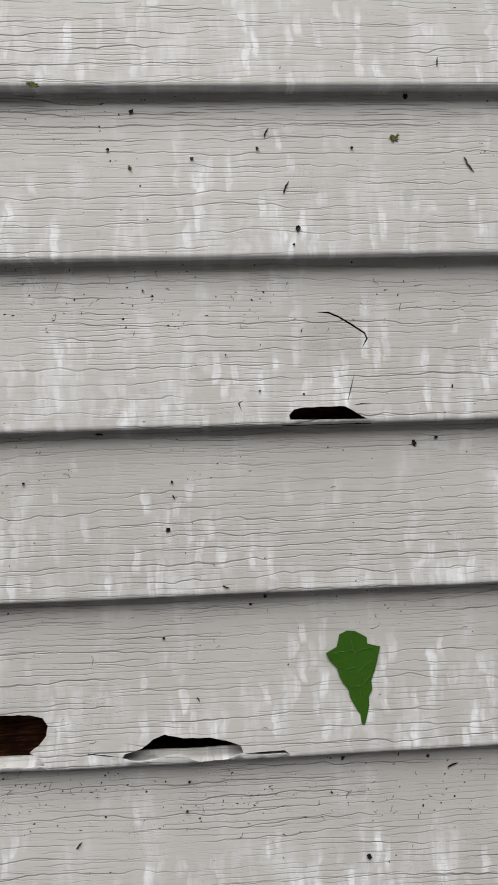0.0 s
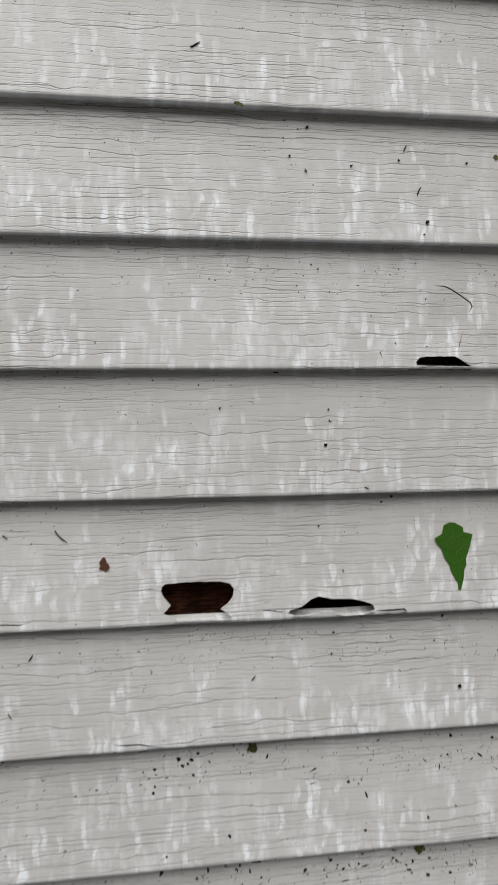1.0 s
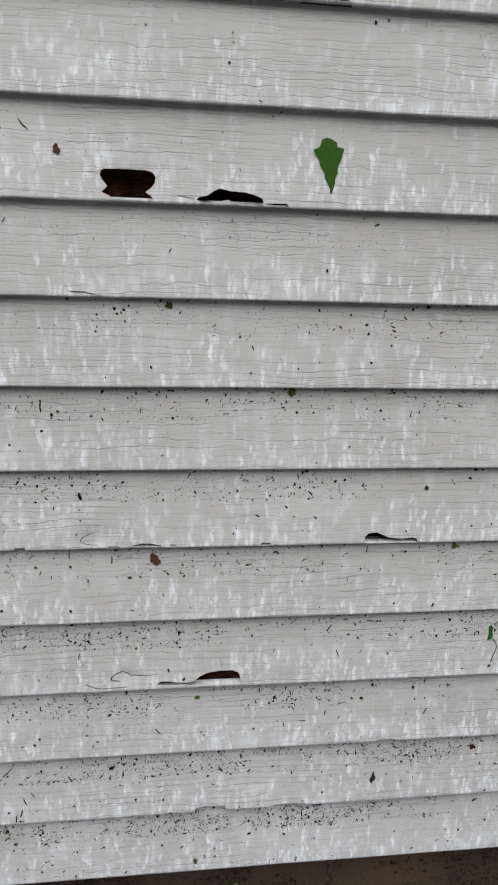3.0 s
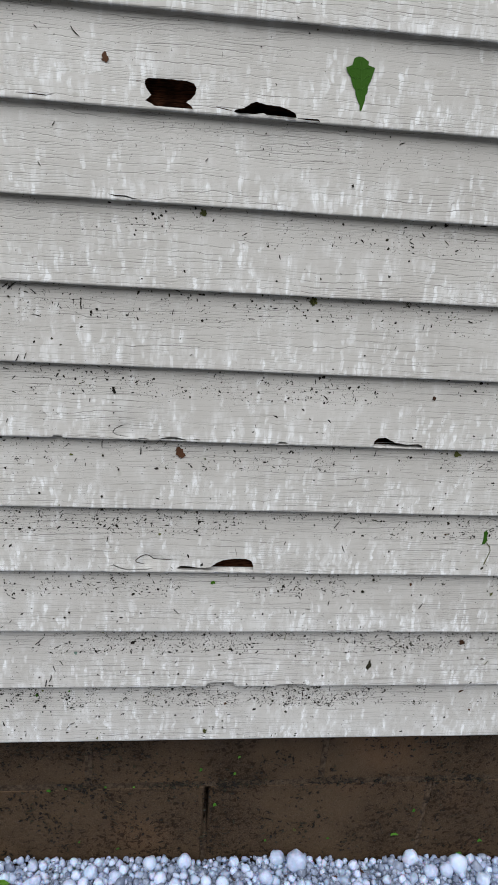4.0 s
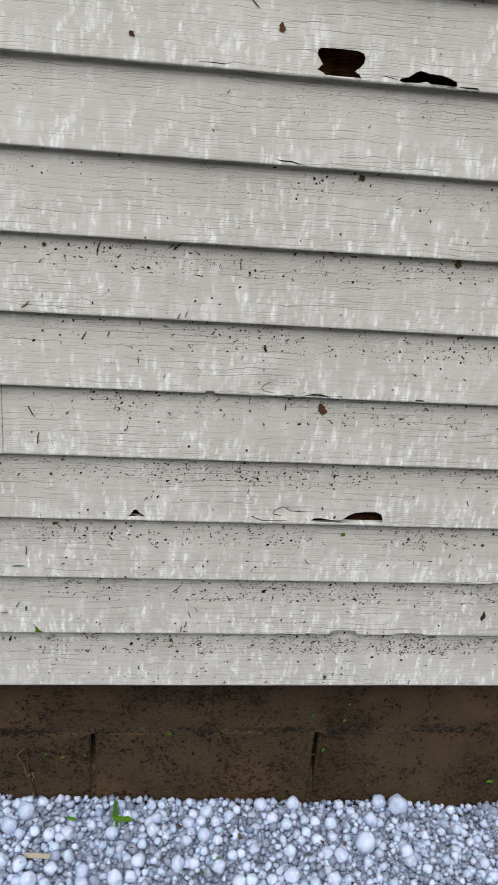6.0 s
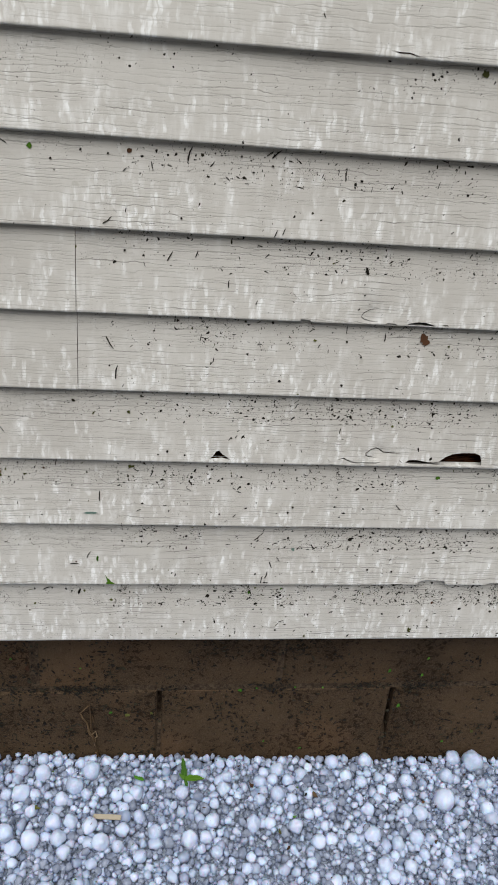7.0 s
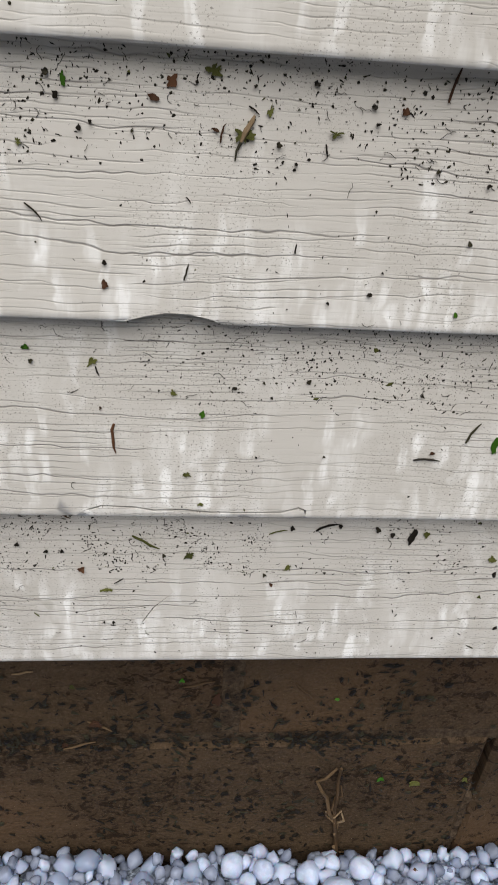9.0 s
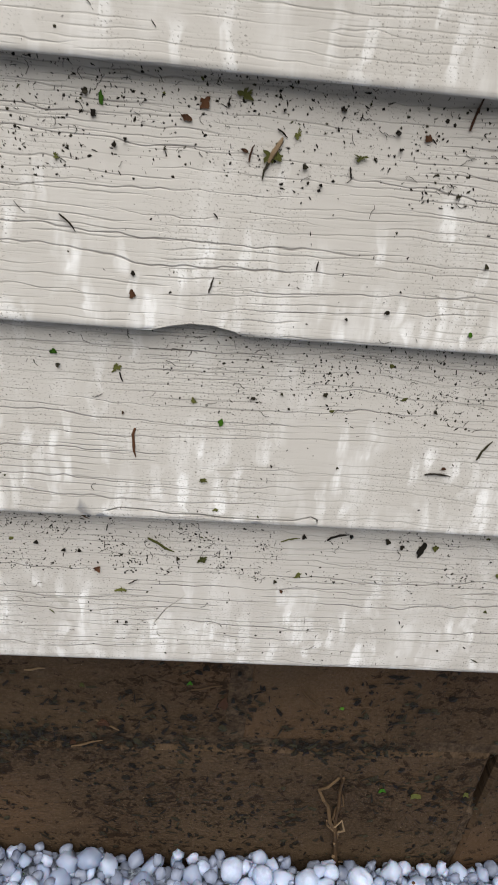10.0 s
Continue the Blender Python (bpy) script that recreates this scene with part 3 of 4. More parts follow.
def big_stone(x, y, r, lift):
    z = hail_top(x, y) + lift
    ob = new("hailstone", BALLS[hail_rng.randrange(len(BALLS))])
    ob.matrix_world = Matrix.LocRotScale((x, y, z), turn(), (r * hail_rng.uniform(0.85, 1.1), r, r * hail_rng.uniform(0.85, 1.05)))
    settle(x, y, z, r)
    size = "large" if r > 0.0115 else "middle-sized" if r > 0.0085 else "small"
    tagged(ob, size + " milky white hailstone lying among other hail by the wall", "hailstone", "hailstones along the wall")


# the largest stones, one by one: x, y, radius
LEFT_STONES = [(-0.634, -0.105, 0.0125), (-0.628, 0.008, 0.0127), (-0.621, -0.036, 0.0138), (-0.618, -0.132, 0.0113), (-0.595, -0.119, 0.0139), (-0.595, 0.032, 0.0094), (-0.592, 0.001, 0.0138), (-0.570, 0.027, 0.0083),
    (-0.563, -0.089, 0.0133), (-0.556, -0.049, 0.0113), (-0.553, -0.117, 0.0126), (-0.542, -0.140, 0.0110), (-0.537, -0.089, 0.0115), (-0.537, -0.025, 0.0141), (-0.517, -0.039, 0.0095), (-0.513, 0.005, 0.0140),
    (-0.513, 0.033, 0.0074), (-0.507, -0.096, 0.0135), (-0.493, -0.033, 0.0091), (-0.489, -0.124, 0.0142), (-0.489, 0.028, 0.0095), (-0.456, -0.101, 0.0107), (-0.438, -0.034, 0.0118), (-0.427, -0.146, 0.0103),
    (-0.405, -0.104, 0.0113), (-0.398, -0.017, 0.0084), (-0.362, -0.033, 0.0120), (-0.352, -0.118, 0.0127)]
MIDDLE_STONES = [(-0.338, 0.004, 0.0097), (-0.325, -0.114, 0.0099), (-0.315, -0.086, 0.0122), (-0.309, -0.140, 0.0097), (-0.295, 0.028, 0.0094), (-0.286, -0.001, 0.0098), (-0.277, 0.029, 0.0083), (-0.248, -0.093, 0.0123),
    (-0.226, 0.037, 0.0073), (-0.220, -0.090, 0.0093), (-0.201, -0.036, 0.0129), (-0.195, 0.013, 0.0129), (-0.184, 0.035, 0.0079), (-0.180, -0.007, 0.0094), (-0.178, -0.045, 0.0091), (-0.153, -0.075, 0.0090),
    (-0.145, -0.125, 0.0123), (-0.094, 0.030, 0.0115), (-0.076, -0.002, 0.0113), (-0.055, -0.117, 0.0121), (-0.052, -0.071, 0.0114), (-0.050, -0.013, 0.0113), (-0.033, 0.034, 0.0135), (-0.017, -0.134, 0.0120),
    (0.014, -0.071, 0.0105), (0.017, -0.123, 0.0143), (0.031, -0.037, 0.0096), (0.032, -0.008, 0.0115)]
RIGHT_STONES = [(0.038, -0.076, 0.0121), (0.056, 0.035, 0.0095), (0.088, -0.051, 0.0199), (0.110, 0.001, 0.0135), (0.135, 0.040, 0.0140), (0.169, 0.030, 0.0186), (0.278, 0.033, 0.0096), (0.387, 0.037, 0.0154),
    (0.418, 0.010, 0.0132), (0.449, 0.014, 0.0127), (0.475, 0.025, 0.0185), (0.515, -0.005, 0.0120)]
for x, y, r in LEFT_STONES + MIDDLE_STONES + RIGHT_STONES:
    big_stone(x, min(y, BLOCK_Y - 0.92 * r), r, r * 0.5)
tries, many = 0, 68
while many < 300 and tries < 12000:
    tries += 1
    x, y = hail_rng.uniform(-0.86, 0.62), hail_rng.uniform(-0.20, 0.042)
    r = 0.0062 + 0.0058 * hail_rng.random() ** 1.9
    lift = r * hail_rng.uniform(-0.2, 0.7)
    if y + r < BLOCK_Y and free(x, y, hail_top(x, y) + lift, r, 0.9):
        big_stone(x, y, r, lift)
        many += 1


def loose_ice(name, mat, total, label, seeds, small, large, low, high, zone):
    """Uncounted small hail as one mesh, packed between the larger stones."""
    shapes = [stone_data(40 + s, 2, 0.55) for s in range(seeds)]
    shapes_v = [np.array([tuple(p) for p in v]) for v, _ in shapes]
    verts, faces, base, made = [], [], 0, 0
    for _ in range(total * 5):
        if made >= total:
            break
        x, y = hail_rng.uniform(zone[0], zone[1]), hail_rng.uniform(zone[2], zone[3])
        r = small + (large - small) * hail_rng.random() ** 2
        z = hail_top(x, y) + hail_rng.uniform(low, high)
        if y + r * 1.15 > BLOCK_Y or not free(x, y, z, r, 0.66):
            continue
        settle(x, y, z, r)
        s = hail_rng.randrange(seeds)
        m = np.array(turn().to_matrix()) * r
        scale = np.array([hail_rng.uniform(0.75, 1.2), hail_rng.uniform(0.75, 1.2), hail_rng.uniform(0.7, 1.1)])
        v = (shapes_v[s] * scale) @ m.T + np.array((x, y, z))
        verts += v.tolist()
        faces += [tuple(i + base for i in t) for t in shapes[s][1]]
        base += len(v)
        made += 1
    tagged(new(name, mesh_of(name, verts, faces, mat, True)), label, "hail", kind="stuff")


NEAR = (-0.88, 0.66, -0.24, 0.050)
loose_ice("small_hail", ICE, 2400, "small milky hailstones heaped along the foundation wall", 9, 0.0048, 0.0108, -0.013, 0.004, NEAR)
loose_ice("clear_hail", CLEAR, 3600, "half-melted translucent hail between larger stones", 9, 0.0046, 0.0108, -0.013, 0.003, NEAR)
loose_ice("hail_grains", CLEAR, 1300, "fine icy grains filling the gaps of hail", 5, 0.0022, 0.0048, -0.008, 0.003, NEAR)
loose_ice("outer_hail", ICE, 2600, "hail scattered on the ground away from the wall", 5, 0.005, 0.012, -0.008, 0.003, (-1.3, 1.1, -0.5, 0.04))



# ---- leaves, twigs and shreds on the siding ----
debris_rng = random.Random(8)


def flake_data(outline, thick, curl, serrate=0.0):
    """A thin, slightly curled piece from an outline in its own x and z; y is out of the wall when negative."""
    pts = []
    for (x0, z0), (x1, z1) in zip(outline, outline[1:] + outline[:1]):
        n = max(1, int(math.hypot(x1 - x0, z1 - z0) / max(serrate * 3.2, 0.0012))) if serrate else 1
        for i in range(n):
            t = i / n
            px, pz = x0 + t * (x1 - x0), z0 + t * (z1 - z0)
            if serrate and i % 2:
                d = math.hypot(x1 - x0, z1 - z0)
                px, pz = px + (z1 - z0) / d * serrate * 0.9, pz - (x1 - x0) / d * serrate * 0.9
            pts.append((px, pz))
    cx, cz = sum(p[0] for p in pts) / len(pts), sum(p[1] for p in pts) / len(pts)
    size = max(math.hypot(p[0] - cx, p[1] - cz) for p in pts)

    def lift(x, z):
        return -curl * ((x - cx) ** 2 / size ** 2) * (1.3 + noise.noise((x * 160, z * 160, 1.0)))
    rings = []
    for shrink in (1.0, 0.66, 0.33):
        rings.append([(cx + (x - cx) * shrink, cz + (z - cz) * shrink) for x, z in pts])
    n = len(pts)
    v = [(x, lift(x, z) - thick, z) for ring in rings for x, z in ring] + [(cx, lift(cx, cz) - thick, cz)]
    f = []
    for r in range(2):
        f += [(r * n + i, r * n + (i + 1) % n, (r + 1) * n + (i + 1) % n, (r + 1) * n + i) for i in range(n)]
    f += [(2 * n + i, 2 * n + (i + 1) % n, 3 * n) for i in range(n)]
    m = len(v)
    v += [(x, lift(x, z), z) for x, z in pts]
    f += [(i, m + i, m + (i + 1) % n, (i + 1) % n) for i in range(n)]
    f.append(tuple(m + i for i in range(n)))
    return v, f


def shard(size, tall=1.0, spikes=8, rag=0.22):
    """An irregular torn outline, rough at two scales."""
    out, n, seed = [], spikes + 8, debris_rng.uniform(0, 99)
    for i in range(n):
        a = -2 * math.pi * i / n
        r = 0.50 * size * (0.72 + 0.55 * noise.noise((1.1 * math.cos(a), 1.1 * math.sin(a), seed)) + rag * noise.noise((4 * math.cos(a), 4 * math.sin(a), seed)))
        out.append((r * math.cos(a), r * tall * math.sin(a)))
    return out


def stick_to_wall(ob, x, u, spin=0.0, off=0.0003):
    ob.matrix_world = Matrix.Translation(on_wall(x, u, off)) @ pose(0, 0, 0, -5.9, 0, 0) @ pose(0, 0, 0, 0, spin, 0)
    return ob


# the torn green leaf above the second hole
leaf = tagged(new("leaf"), "torn green serrated leaf stuck flat to the siding", "leaf")
LEAF = [(-0.003, 0.0285), (0.0020, 0.0280), (0.009, 0.0240), (0.0092, 0.0200), (0.0172, 0.0180), (0.0150, 0.0100), (0.0130, 0.0030), (0.0110, -0.0080), (0.0075, -0.0220), (0.0055, -0.0290),
        (0.0035, -0.0285), (0.0000, -0.0180), (-0.0030, -0.0120), (-0.0090, 0.0010), (-0.0172, 0.0155), (-0.0100, 0.0190), (-0.0080, 0.0265)]
leaf_blade = part("blade", mesh_of("blade", *flake_data(LEAF, 0.0003, 0.0018, 0.0014), GREEN), leaf)
for name, line in (("midrib", ((-0.002, 0.027), (0.001, 0.012), (0.003, -0.003), (0.0045, -0.024))), ("vein", ((0.0005, 0.014), (0.006, 0.017), (0.012, 0.0175))), ("vein", ((0.002, 0.002), (0.007, 0.007), (0.0125, 0.010))),
                   ("vein", ((0.003, -0.006), (0.007, -0.003), (0.0105, 0.001))), ("vein", ((0.000, 0.016), (-0.006, 0.016), (-0.012, 0.0155))), ("vein", ((0.001, 0.006), (-0.005, 0.005), (-0.011, 0.0075))),
                   ("vein", ((0.003, -0.005), (-0.001, -0.006), (-0.005, -0.0035)))):
    pts = [(x, -0.0006 - 0.9 * 0.0018 * (x / 0.026) ** 2, z) for x, z in line]
    wide = 0.00030 if name == "midrib" else 0.00015
    part(name, mesh_of(name, *tube_data(pts, [wide, wide, wide * 0.7, wide * 0.5][:len(pts)], 4), VEIN), leaf_blade, "pale green leaf vein")
stick_to_wall(leaf, 0.1155, 9.455, 0.0, 0.0006)

# torn pieces: x, height in courses, size in mm, height over width
GREENS = [(-0.567, 6.84, 8, 1.0), (-0.616, 6.19, 24, 0.9), (-0.016, 2.8, 7, 1.5)]
for x, u, mm, tall in GREENS:
    ob = new("leaf_scrap", mesh_of("leaf_scrap", *flake_data(shard(mm / 1000, tall), 0.0004, 0.0012, 0.0006 if mm > 6 else 0.0), GREEN))
    tagged(stick_to_wall(ob, x, u), "small torn scrap of green leaf stuck to siding", "leaf scrap", "leaf scraps on the siding")
OLIVES = [(-0.057, 7.92, 13, 0.8), (0.319, 4.91, 13, 0.7), (0.091, 6.94, 10, 0.8)]
for x, u, mm, tall in OLIVES:
    ob = new("leaf_scrap", mesh_of("leaf_scrap", *flake_data(shard(mm / 1000, tall, 15), 0.0005, 0.0012), MOSS))
    tagged(stick_to_wall(ob, x, u), "shredded olive-green plant scrap stuck to siding", "leaf scrap", "leaf scraps on the siding")
BROWNS = [(-0.072, 4.81, 17, 1.2), (0.271, 5.72, 8, 1.0), (-0.175, 9.49, 10, 1.2), (-0.349, 9.28, 9, 0.9)]
for x, u, mm, tall in BROWNS:
    ob = new("leaf_scrap", mesh_of("leaf_scrap", *flake_data(shard(mm / 1000, tall, 11), 0.0006, 0.0016), BROWN))
    tagged(stick_to_wall(ob, x, u), "curled dead brown leaf scrap stuck to siding", "leaf scrap", "leaf scraps on the siding")
DARKS = [(-0.176, 4.75, 4, 1.0), (0.231, 11.74, 3, 1.2), (0.01, 0.98, 4, 1.0)]
for x, u, mm, tall in DARKS:
    ob = new("bark_bit", mesh_of("bark_bit", *flake_data(shard(mm / 1000, tall, 10), 0.0008, 0.0006), DARK))
    tagged(stick_to_wall(ob, x, u), "wet black bark crumb stuck to siding", "bark bit", "bark bits on the siding")

pointed = new("leaf_scrap", mesh_of("leaf_scrap", *flake_data([(-0.006, 0.010), (-0.003, 0.004), (0.0, 0.003), (0.002, -0.001), (0.009, -0.005), (0.002, -0.0055), (-0.004, -0.0055), (-0.0045, -0.003), (-0.003, -0.002), (-0.004, 0.002)][::1], 0.0004, 0.0012, 0.0004), GREEN))
tagged(stick_to_wall(pointed, -0.481, 1.07), "pointed torn scrap of bright green leaf on siding", "leaf scrap", "leaf scraps on the siding")
husk = tagged(new("seed_husk"), "pale straw husk with green tuft stuck to siding", "seed husk")
part("husk", mesh_of("husk", *tube_data([(-0.003, -0.001, -0.005), (-0.001, -0.0014, 0.0), (0.002, -0.0012, 0.005), (0.003, -0.0008, 0.0075)], [0.0008, 0.0014, 0.0012, 0.0005], 6), STRAW), husk)
part("tuft", mesh_of("tuft", *flake_data(shard(0.006, 0.9, 12), 0.0006, 0.001), MOSS), husk, "olive-green tuft").location = (0.002, -0.0006, -0.002)
part("stalk", mesh_of("stalk", *tube_data([(-0.003, -0.001, -0.005), (-0.005, -0.001, -0.009), (-0.0055, -0.0008, -0.014)], [0.0009, 0.0007, 0.0003], 5), DARK), husk, "dark thin stalk")
stick_to_wall(husk, -0.626, 2.74).scale = (0.75, 0.75, 0.75)

# twigs: x, height in courses, length in mm, slope in degrees
TWIGS = [(-0.2075, 9.72, 14, -47), (-0.099, 13.45, 9, 32)]
MORE = [(0.2, 4.89, 9, 82), (0.454, 1.29, 9, 5), (-0.233, 8.78, 6, 55), (-0.249, 8.34, 6, -60), (-0.126, 4.83, 11, 88), (0.18, 3.88, 8, -14), (0.165, 2.83, 8, 62), (-0.25, 9.73, 5, -40)]


def twigs(rows, mat, label):
    """Bent bits of stalk lying against the siding."""
    for x, u, mm, slope in rows:
        h, a = mm / 2000, radians(slope)
        bend = debris_rng.uniform(-0.15, 0.15) * h
        pts = []
        for t in (-1, -0.6, -0.2, 0.2, 0.6, 1):
            off = bend * (1 - t * t) + debris_rng.uniform(-0.05, 0.05) * h
            pts.append((t * h * math.cos(a) - off * math.sin(a), -0.0005, t * h * math.sin(a) + off * math.cos(a)))
        r = (0.00022 if x < -0.48 else 0.00034) + 0.000026 * mm * debris_rng.uniform(0.6, 1.5)
        ob = new("twig", mesh_of("twig", *tube_data(pts, [r * 0.7, r, r * 0.85, r, r * 0.7, r * 0.3], 6), mat))
        tagged(stick_to_wall(ob, x, u), label, "twig", "twigs on the siding")


def scraps(name, rows, mat, label, thick=0.0005):
    """Torn flakes of leaf or bark lying against the siding: x, height in courses, size in mm, height over width."""
    for x, u, mm, tall in rows:
        wide = (0.8 if x < -0.48 else 1.05) * mm / 1000 / max(tall, 1.0) ** 0.5
        ob = new(name, mesh_of(name, *flake_data(shard(wide, tall, 20, 0.75) if mat == MOSS else shard(wide, tall, 11), thick, 0.0010), mat))
        spin = debris_rng.uniform(-25, 25) if tall != 1.0 else debris_rng.uniform(0, 360)
        tagged(stick_to_wall(ob, x, u, spin), label, name.replace("_", " "), name.replace("_", " ") + "s on the siding")


twigs(TWIGS + MORE, DARK, "short wet dark twig stuck to siding")
twigs([(-0.691, 0.87, 4, 80), (-0.677, 0.54, 6, 35), (-0.571, 0.88, 12, 20), (-0.528, 0.34, 2.5, -70), (-0.227, 0.26, 7, 50), (-0.221, 0.32, 9, 20), (-0.172, 0.13, 4, -30), (-0.155, 0.61, 5, -45),
       (-0.147, 0.69, 5, -30), (-0.008, 0.65, 12, -40), (-0.684, 1.74, 5, -70), (-0.530, 1.34, 13, 0), (-0.510, 1.49, 12, 62), (-0.269, 1.78, 13, 45), (-0.262, 1.84, 6, 45), (-0.258, 1.10, 12, 80),
       (-0.252, 1.18, 12, 75), (-0.246, 1.34, 11, -65), (-0.236, 1.43, 9, -55), (-0.206, 1.72, 5, 10), (0.176, 1.43, 4, -60), (0.197, 1.79, 11, -45)], DARK, "short wet dark twig stuck to siding")
twigs([(-0.705, 2.42, 9, -45), (-0.647, 2.22, 7, 75), (-0.647, 2.49, 3, -50), (-0.624, 2.81, 5, -35), (-0.604, 2.33, 4, 85), (-0.596, 2.69, 5, -80), (-0.494, 2.45, 15, 88), (-0.469, 2.81, 5, 80),
       (-0.440, 2.24, 7, 25), (-0.404, 2.32, 5, 5), (-0.372, 2.56, 7, -30), (-0.318, 2.09, 5, 40), (-0.308, 2.58, 5, -30), (-0.306, 2.18, 6, 50), (-0.068, 2.34, 12, -45), (0.160, 2.49, 8, 78),
       (0.301, 2.89, 8, 60), (0.304, 2.45, 11, 60), (0.323, 2.81, 5, 70), (-0.618, 3.41, 12, -55), (-0.504, 3.88, 6, 20), (-0.320, 3.35, 5, 60)], DARK, "short wet dark twig stuck to siding")
twigs([(-0.311, 3.39, 5, 60), (-0.169, 3.51, 9, 80), (0.084, 3.49, 6, 70), (0.158, 3.78, 13, 55), (0.171, 3.41, 12, -65), (0.214, 3.85, 11, -15), (-0.614, 4.73, 10, 75), (-0.571, 4.77, 7, -60),
       (-0.479, 4.62, 18, -60), (-0.470, 4.25, 18, 82), (-0.365, 4.73, 9, 80), (-0.348, 4.45, 7, 80), (-0.212, 4.68, 6, 60), (-0.199, 4.62, 5, 80), (-0.177, 4.91, 12, 88), (0.176, 4.49, 5, 80),
       (-0.572, 5.70, 10, -85), (-0.437, 5.61, 6, -70), (-0.407, 5.72, 13, 60), (-0.375, 5.76, 9, 70), (-0.334, 5.43, 9, 88), (-0.298, 5.89, 7, -10)], DARK, "short wet dark twig stuck to siding")
twigs([(-0.298, 5.22, 6, 70), (-0.193, 5.53, 6, 80), (-0.024, 5.65, 4, 10), (-0.595, 6.87, 10, -30), (-0.481, 6.11, 13, 40), (-0.461, 6.66, 6, 40), (-0.430, 6.72, 9, -75), (-0.387, 6.87, 17, 75),
       (-0.361, 6.78, 7, 50), (-0.295, 6.93, 9, 35), (-0.287, 6.93, 14, 40), (-0.282, 6.06, 9, 65), (-0.272, 6.09, 9, 70), (-0.203, 6.76, 14, 85), (-0.064, 6.19, 4, 40), (0.205, 6.40, 5, 70),
       (0.240, 6.68, 8, 80), (0.303, 6.78, 7, -20), (-0.056, 8.52, 5, 50), (0.178, 8.86, 7, 20), (0.019, 9.37, 3, -60), (0.008, 10.59, 3, -60)], DARK, "short wet dark twig stuck to siding")
twigs([(0.038, 10.05, 4, -20), (0.181, 11.21, 2.5, 85), (0.071, 12.76, 6, 65), (0.082, 12.42, 8, 65)], DARK, "short wet dark twig stuck to siding")
twigs([(-0.704, 0.94, 9, -32), (-0.254, 0.85, 6, -70), (-0.677, 1.42, 15, -86), (-0.635, 2.73, 7, 75), (-0.551, 2.94, 13, 75), (0.170, 4.82, 5, 70)], BROWN, "short brown stalk piece stuck to siding")
twigs([(-0.720, 0.32, 4, -45), (-0.663, 0.78, 16, -30), (-0.596, 0.85, 10, 15), (0.100, 1.85, 10, 88), (0.430, 1.41, 10, 60), (0.196, 12.55, 11, -60), (0.176, 13.15, 5, 85)], MOSS, "short olive-green stalk shred stuck to siding")
scraps("bark_bit", [(-0.727, 0.76, 4, 0.7), (-0.713, 0.72, 3, 0.8), (-0.705, 0.72, 3, 1), (-0.685, 0.27, 2, 1), (-0.680, 0.27, 2, 1), (-0.654, 0.70, 3, 1), (-0.601, 0.58, 3, 1), (-0.589, 0.87, 4, 1.2),
       (-0.564, 0.89, 3, 1), (-0.544, 0.87, 5, 1.5), (-0.536, 0.84, 6, 0.8), (-0.525, 0.83, 9, 2.6), (-0.346, 0.16, 3, 1), (-0.337, 0.75, 9, 0.8), (-0.327, 0.84, 5, 0.8), (-0.223, 0.59, 5, 0.6),
       (0.013, 0.21, 3, 1), (0.182, 0.58, 3, 1), (0.378, 0.34, 5, 0.7), (-0.712, 1.78, 3, 1), (-0.624, 1.68, 3.2, 0.7), (-0.612, 1.34, 1.5, 1)], DARK, "wet black bark crumb stuck to siding", 0.0008)
scraps("bark_bit", [(-0.611, 1.71, 2, 1), (-0.607, 1.64, 2, 1), (-0.591, 1.72, 4, 1.3), (-0.580, 1.35, 2, 0.6), (-0.538, 1.67, 2.5, 1), (-0.224, 1.78, 4, 1), (-0.130, 1.77, 8, 1), (-0.099, 1.27, 4, 1),
       (-0.061, 1.24, 4, 1), (0.237, 1.37, 14, 2.6), (-0.698, 2.89, 4, 1), (-0.695, 2.82, 4, 1.5), (-0.687, 2.72, 3, 1.3), (-0.683, 2.74, 2, 1), (-0.679, 2.24, 3, 1), (-0.668, 2.72, 2, 1.2),
       (-0.645, 2.89, 2, 1), (-0.624, 2.89, 2, 1), (-0.614, 2.70, 3.4, 1), (-0.607, 2.64, 2.5, 1), (-0.602, 2.91, 3.5, 1), (-0.589, 2.12, 2, 1)], DARK, "wet black bark crumb stuck to siding", 0.0008)
scraps("bark_bit", [(-0.580, 2.85, 3, 1), (-0.578, 2.79, 3, 0.7), (-0.572, 2.16, 4, 0.6), (-0.568, 2.25, 1.5, 1), (-0.552, 2.64, 3, 0.7), (-0.534, 2.38, 3, 1.3), (-0.531, 2.60, 3, 0.8), (-0.511, 2.79, 4, 1),
       (-0.409, 2.70, 5, 0.8), (-0.348, 2.91, 4, 1), (-0.347, 2.04, 5, 0.8), (-0.276, 2.38, 2, 1), (-0.230, 2.24, 4, 1), (-0.223, 2.32, 4, 1), (0.210, 2.68, 6, 0.9), (0.225, 2.87, 6, 0.9),
       (-0.526, 3.82, 7, 1), (-0.439, 3.91, 4, 1), (-0.403, 3.16, 4, 1), (0.054, 3.71, 3, 1), (0.125, 3.77, 3, 1), (-0.177, 4.18, 3.5, 1)], DARK, "wet black bark crumb stuck to siding", 0.0008)
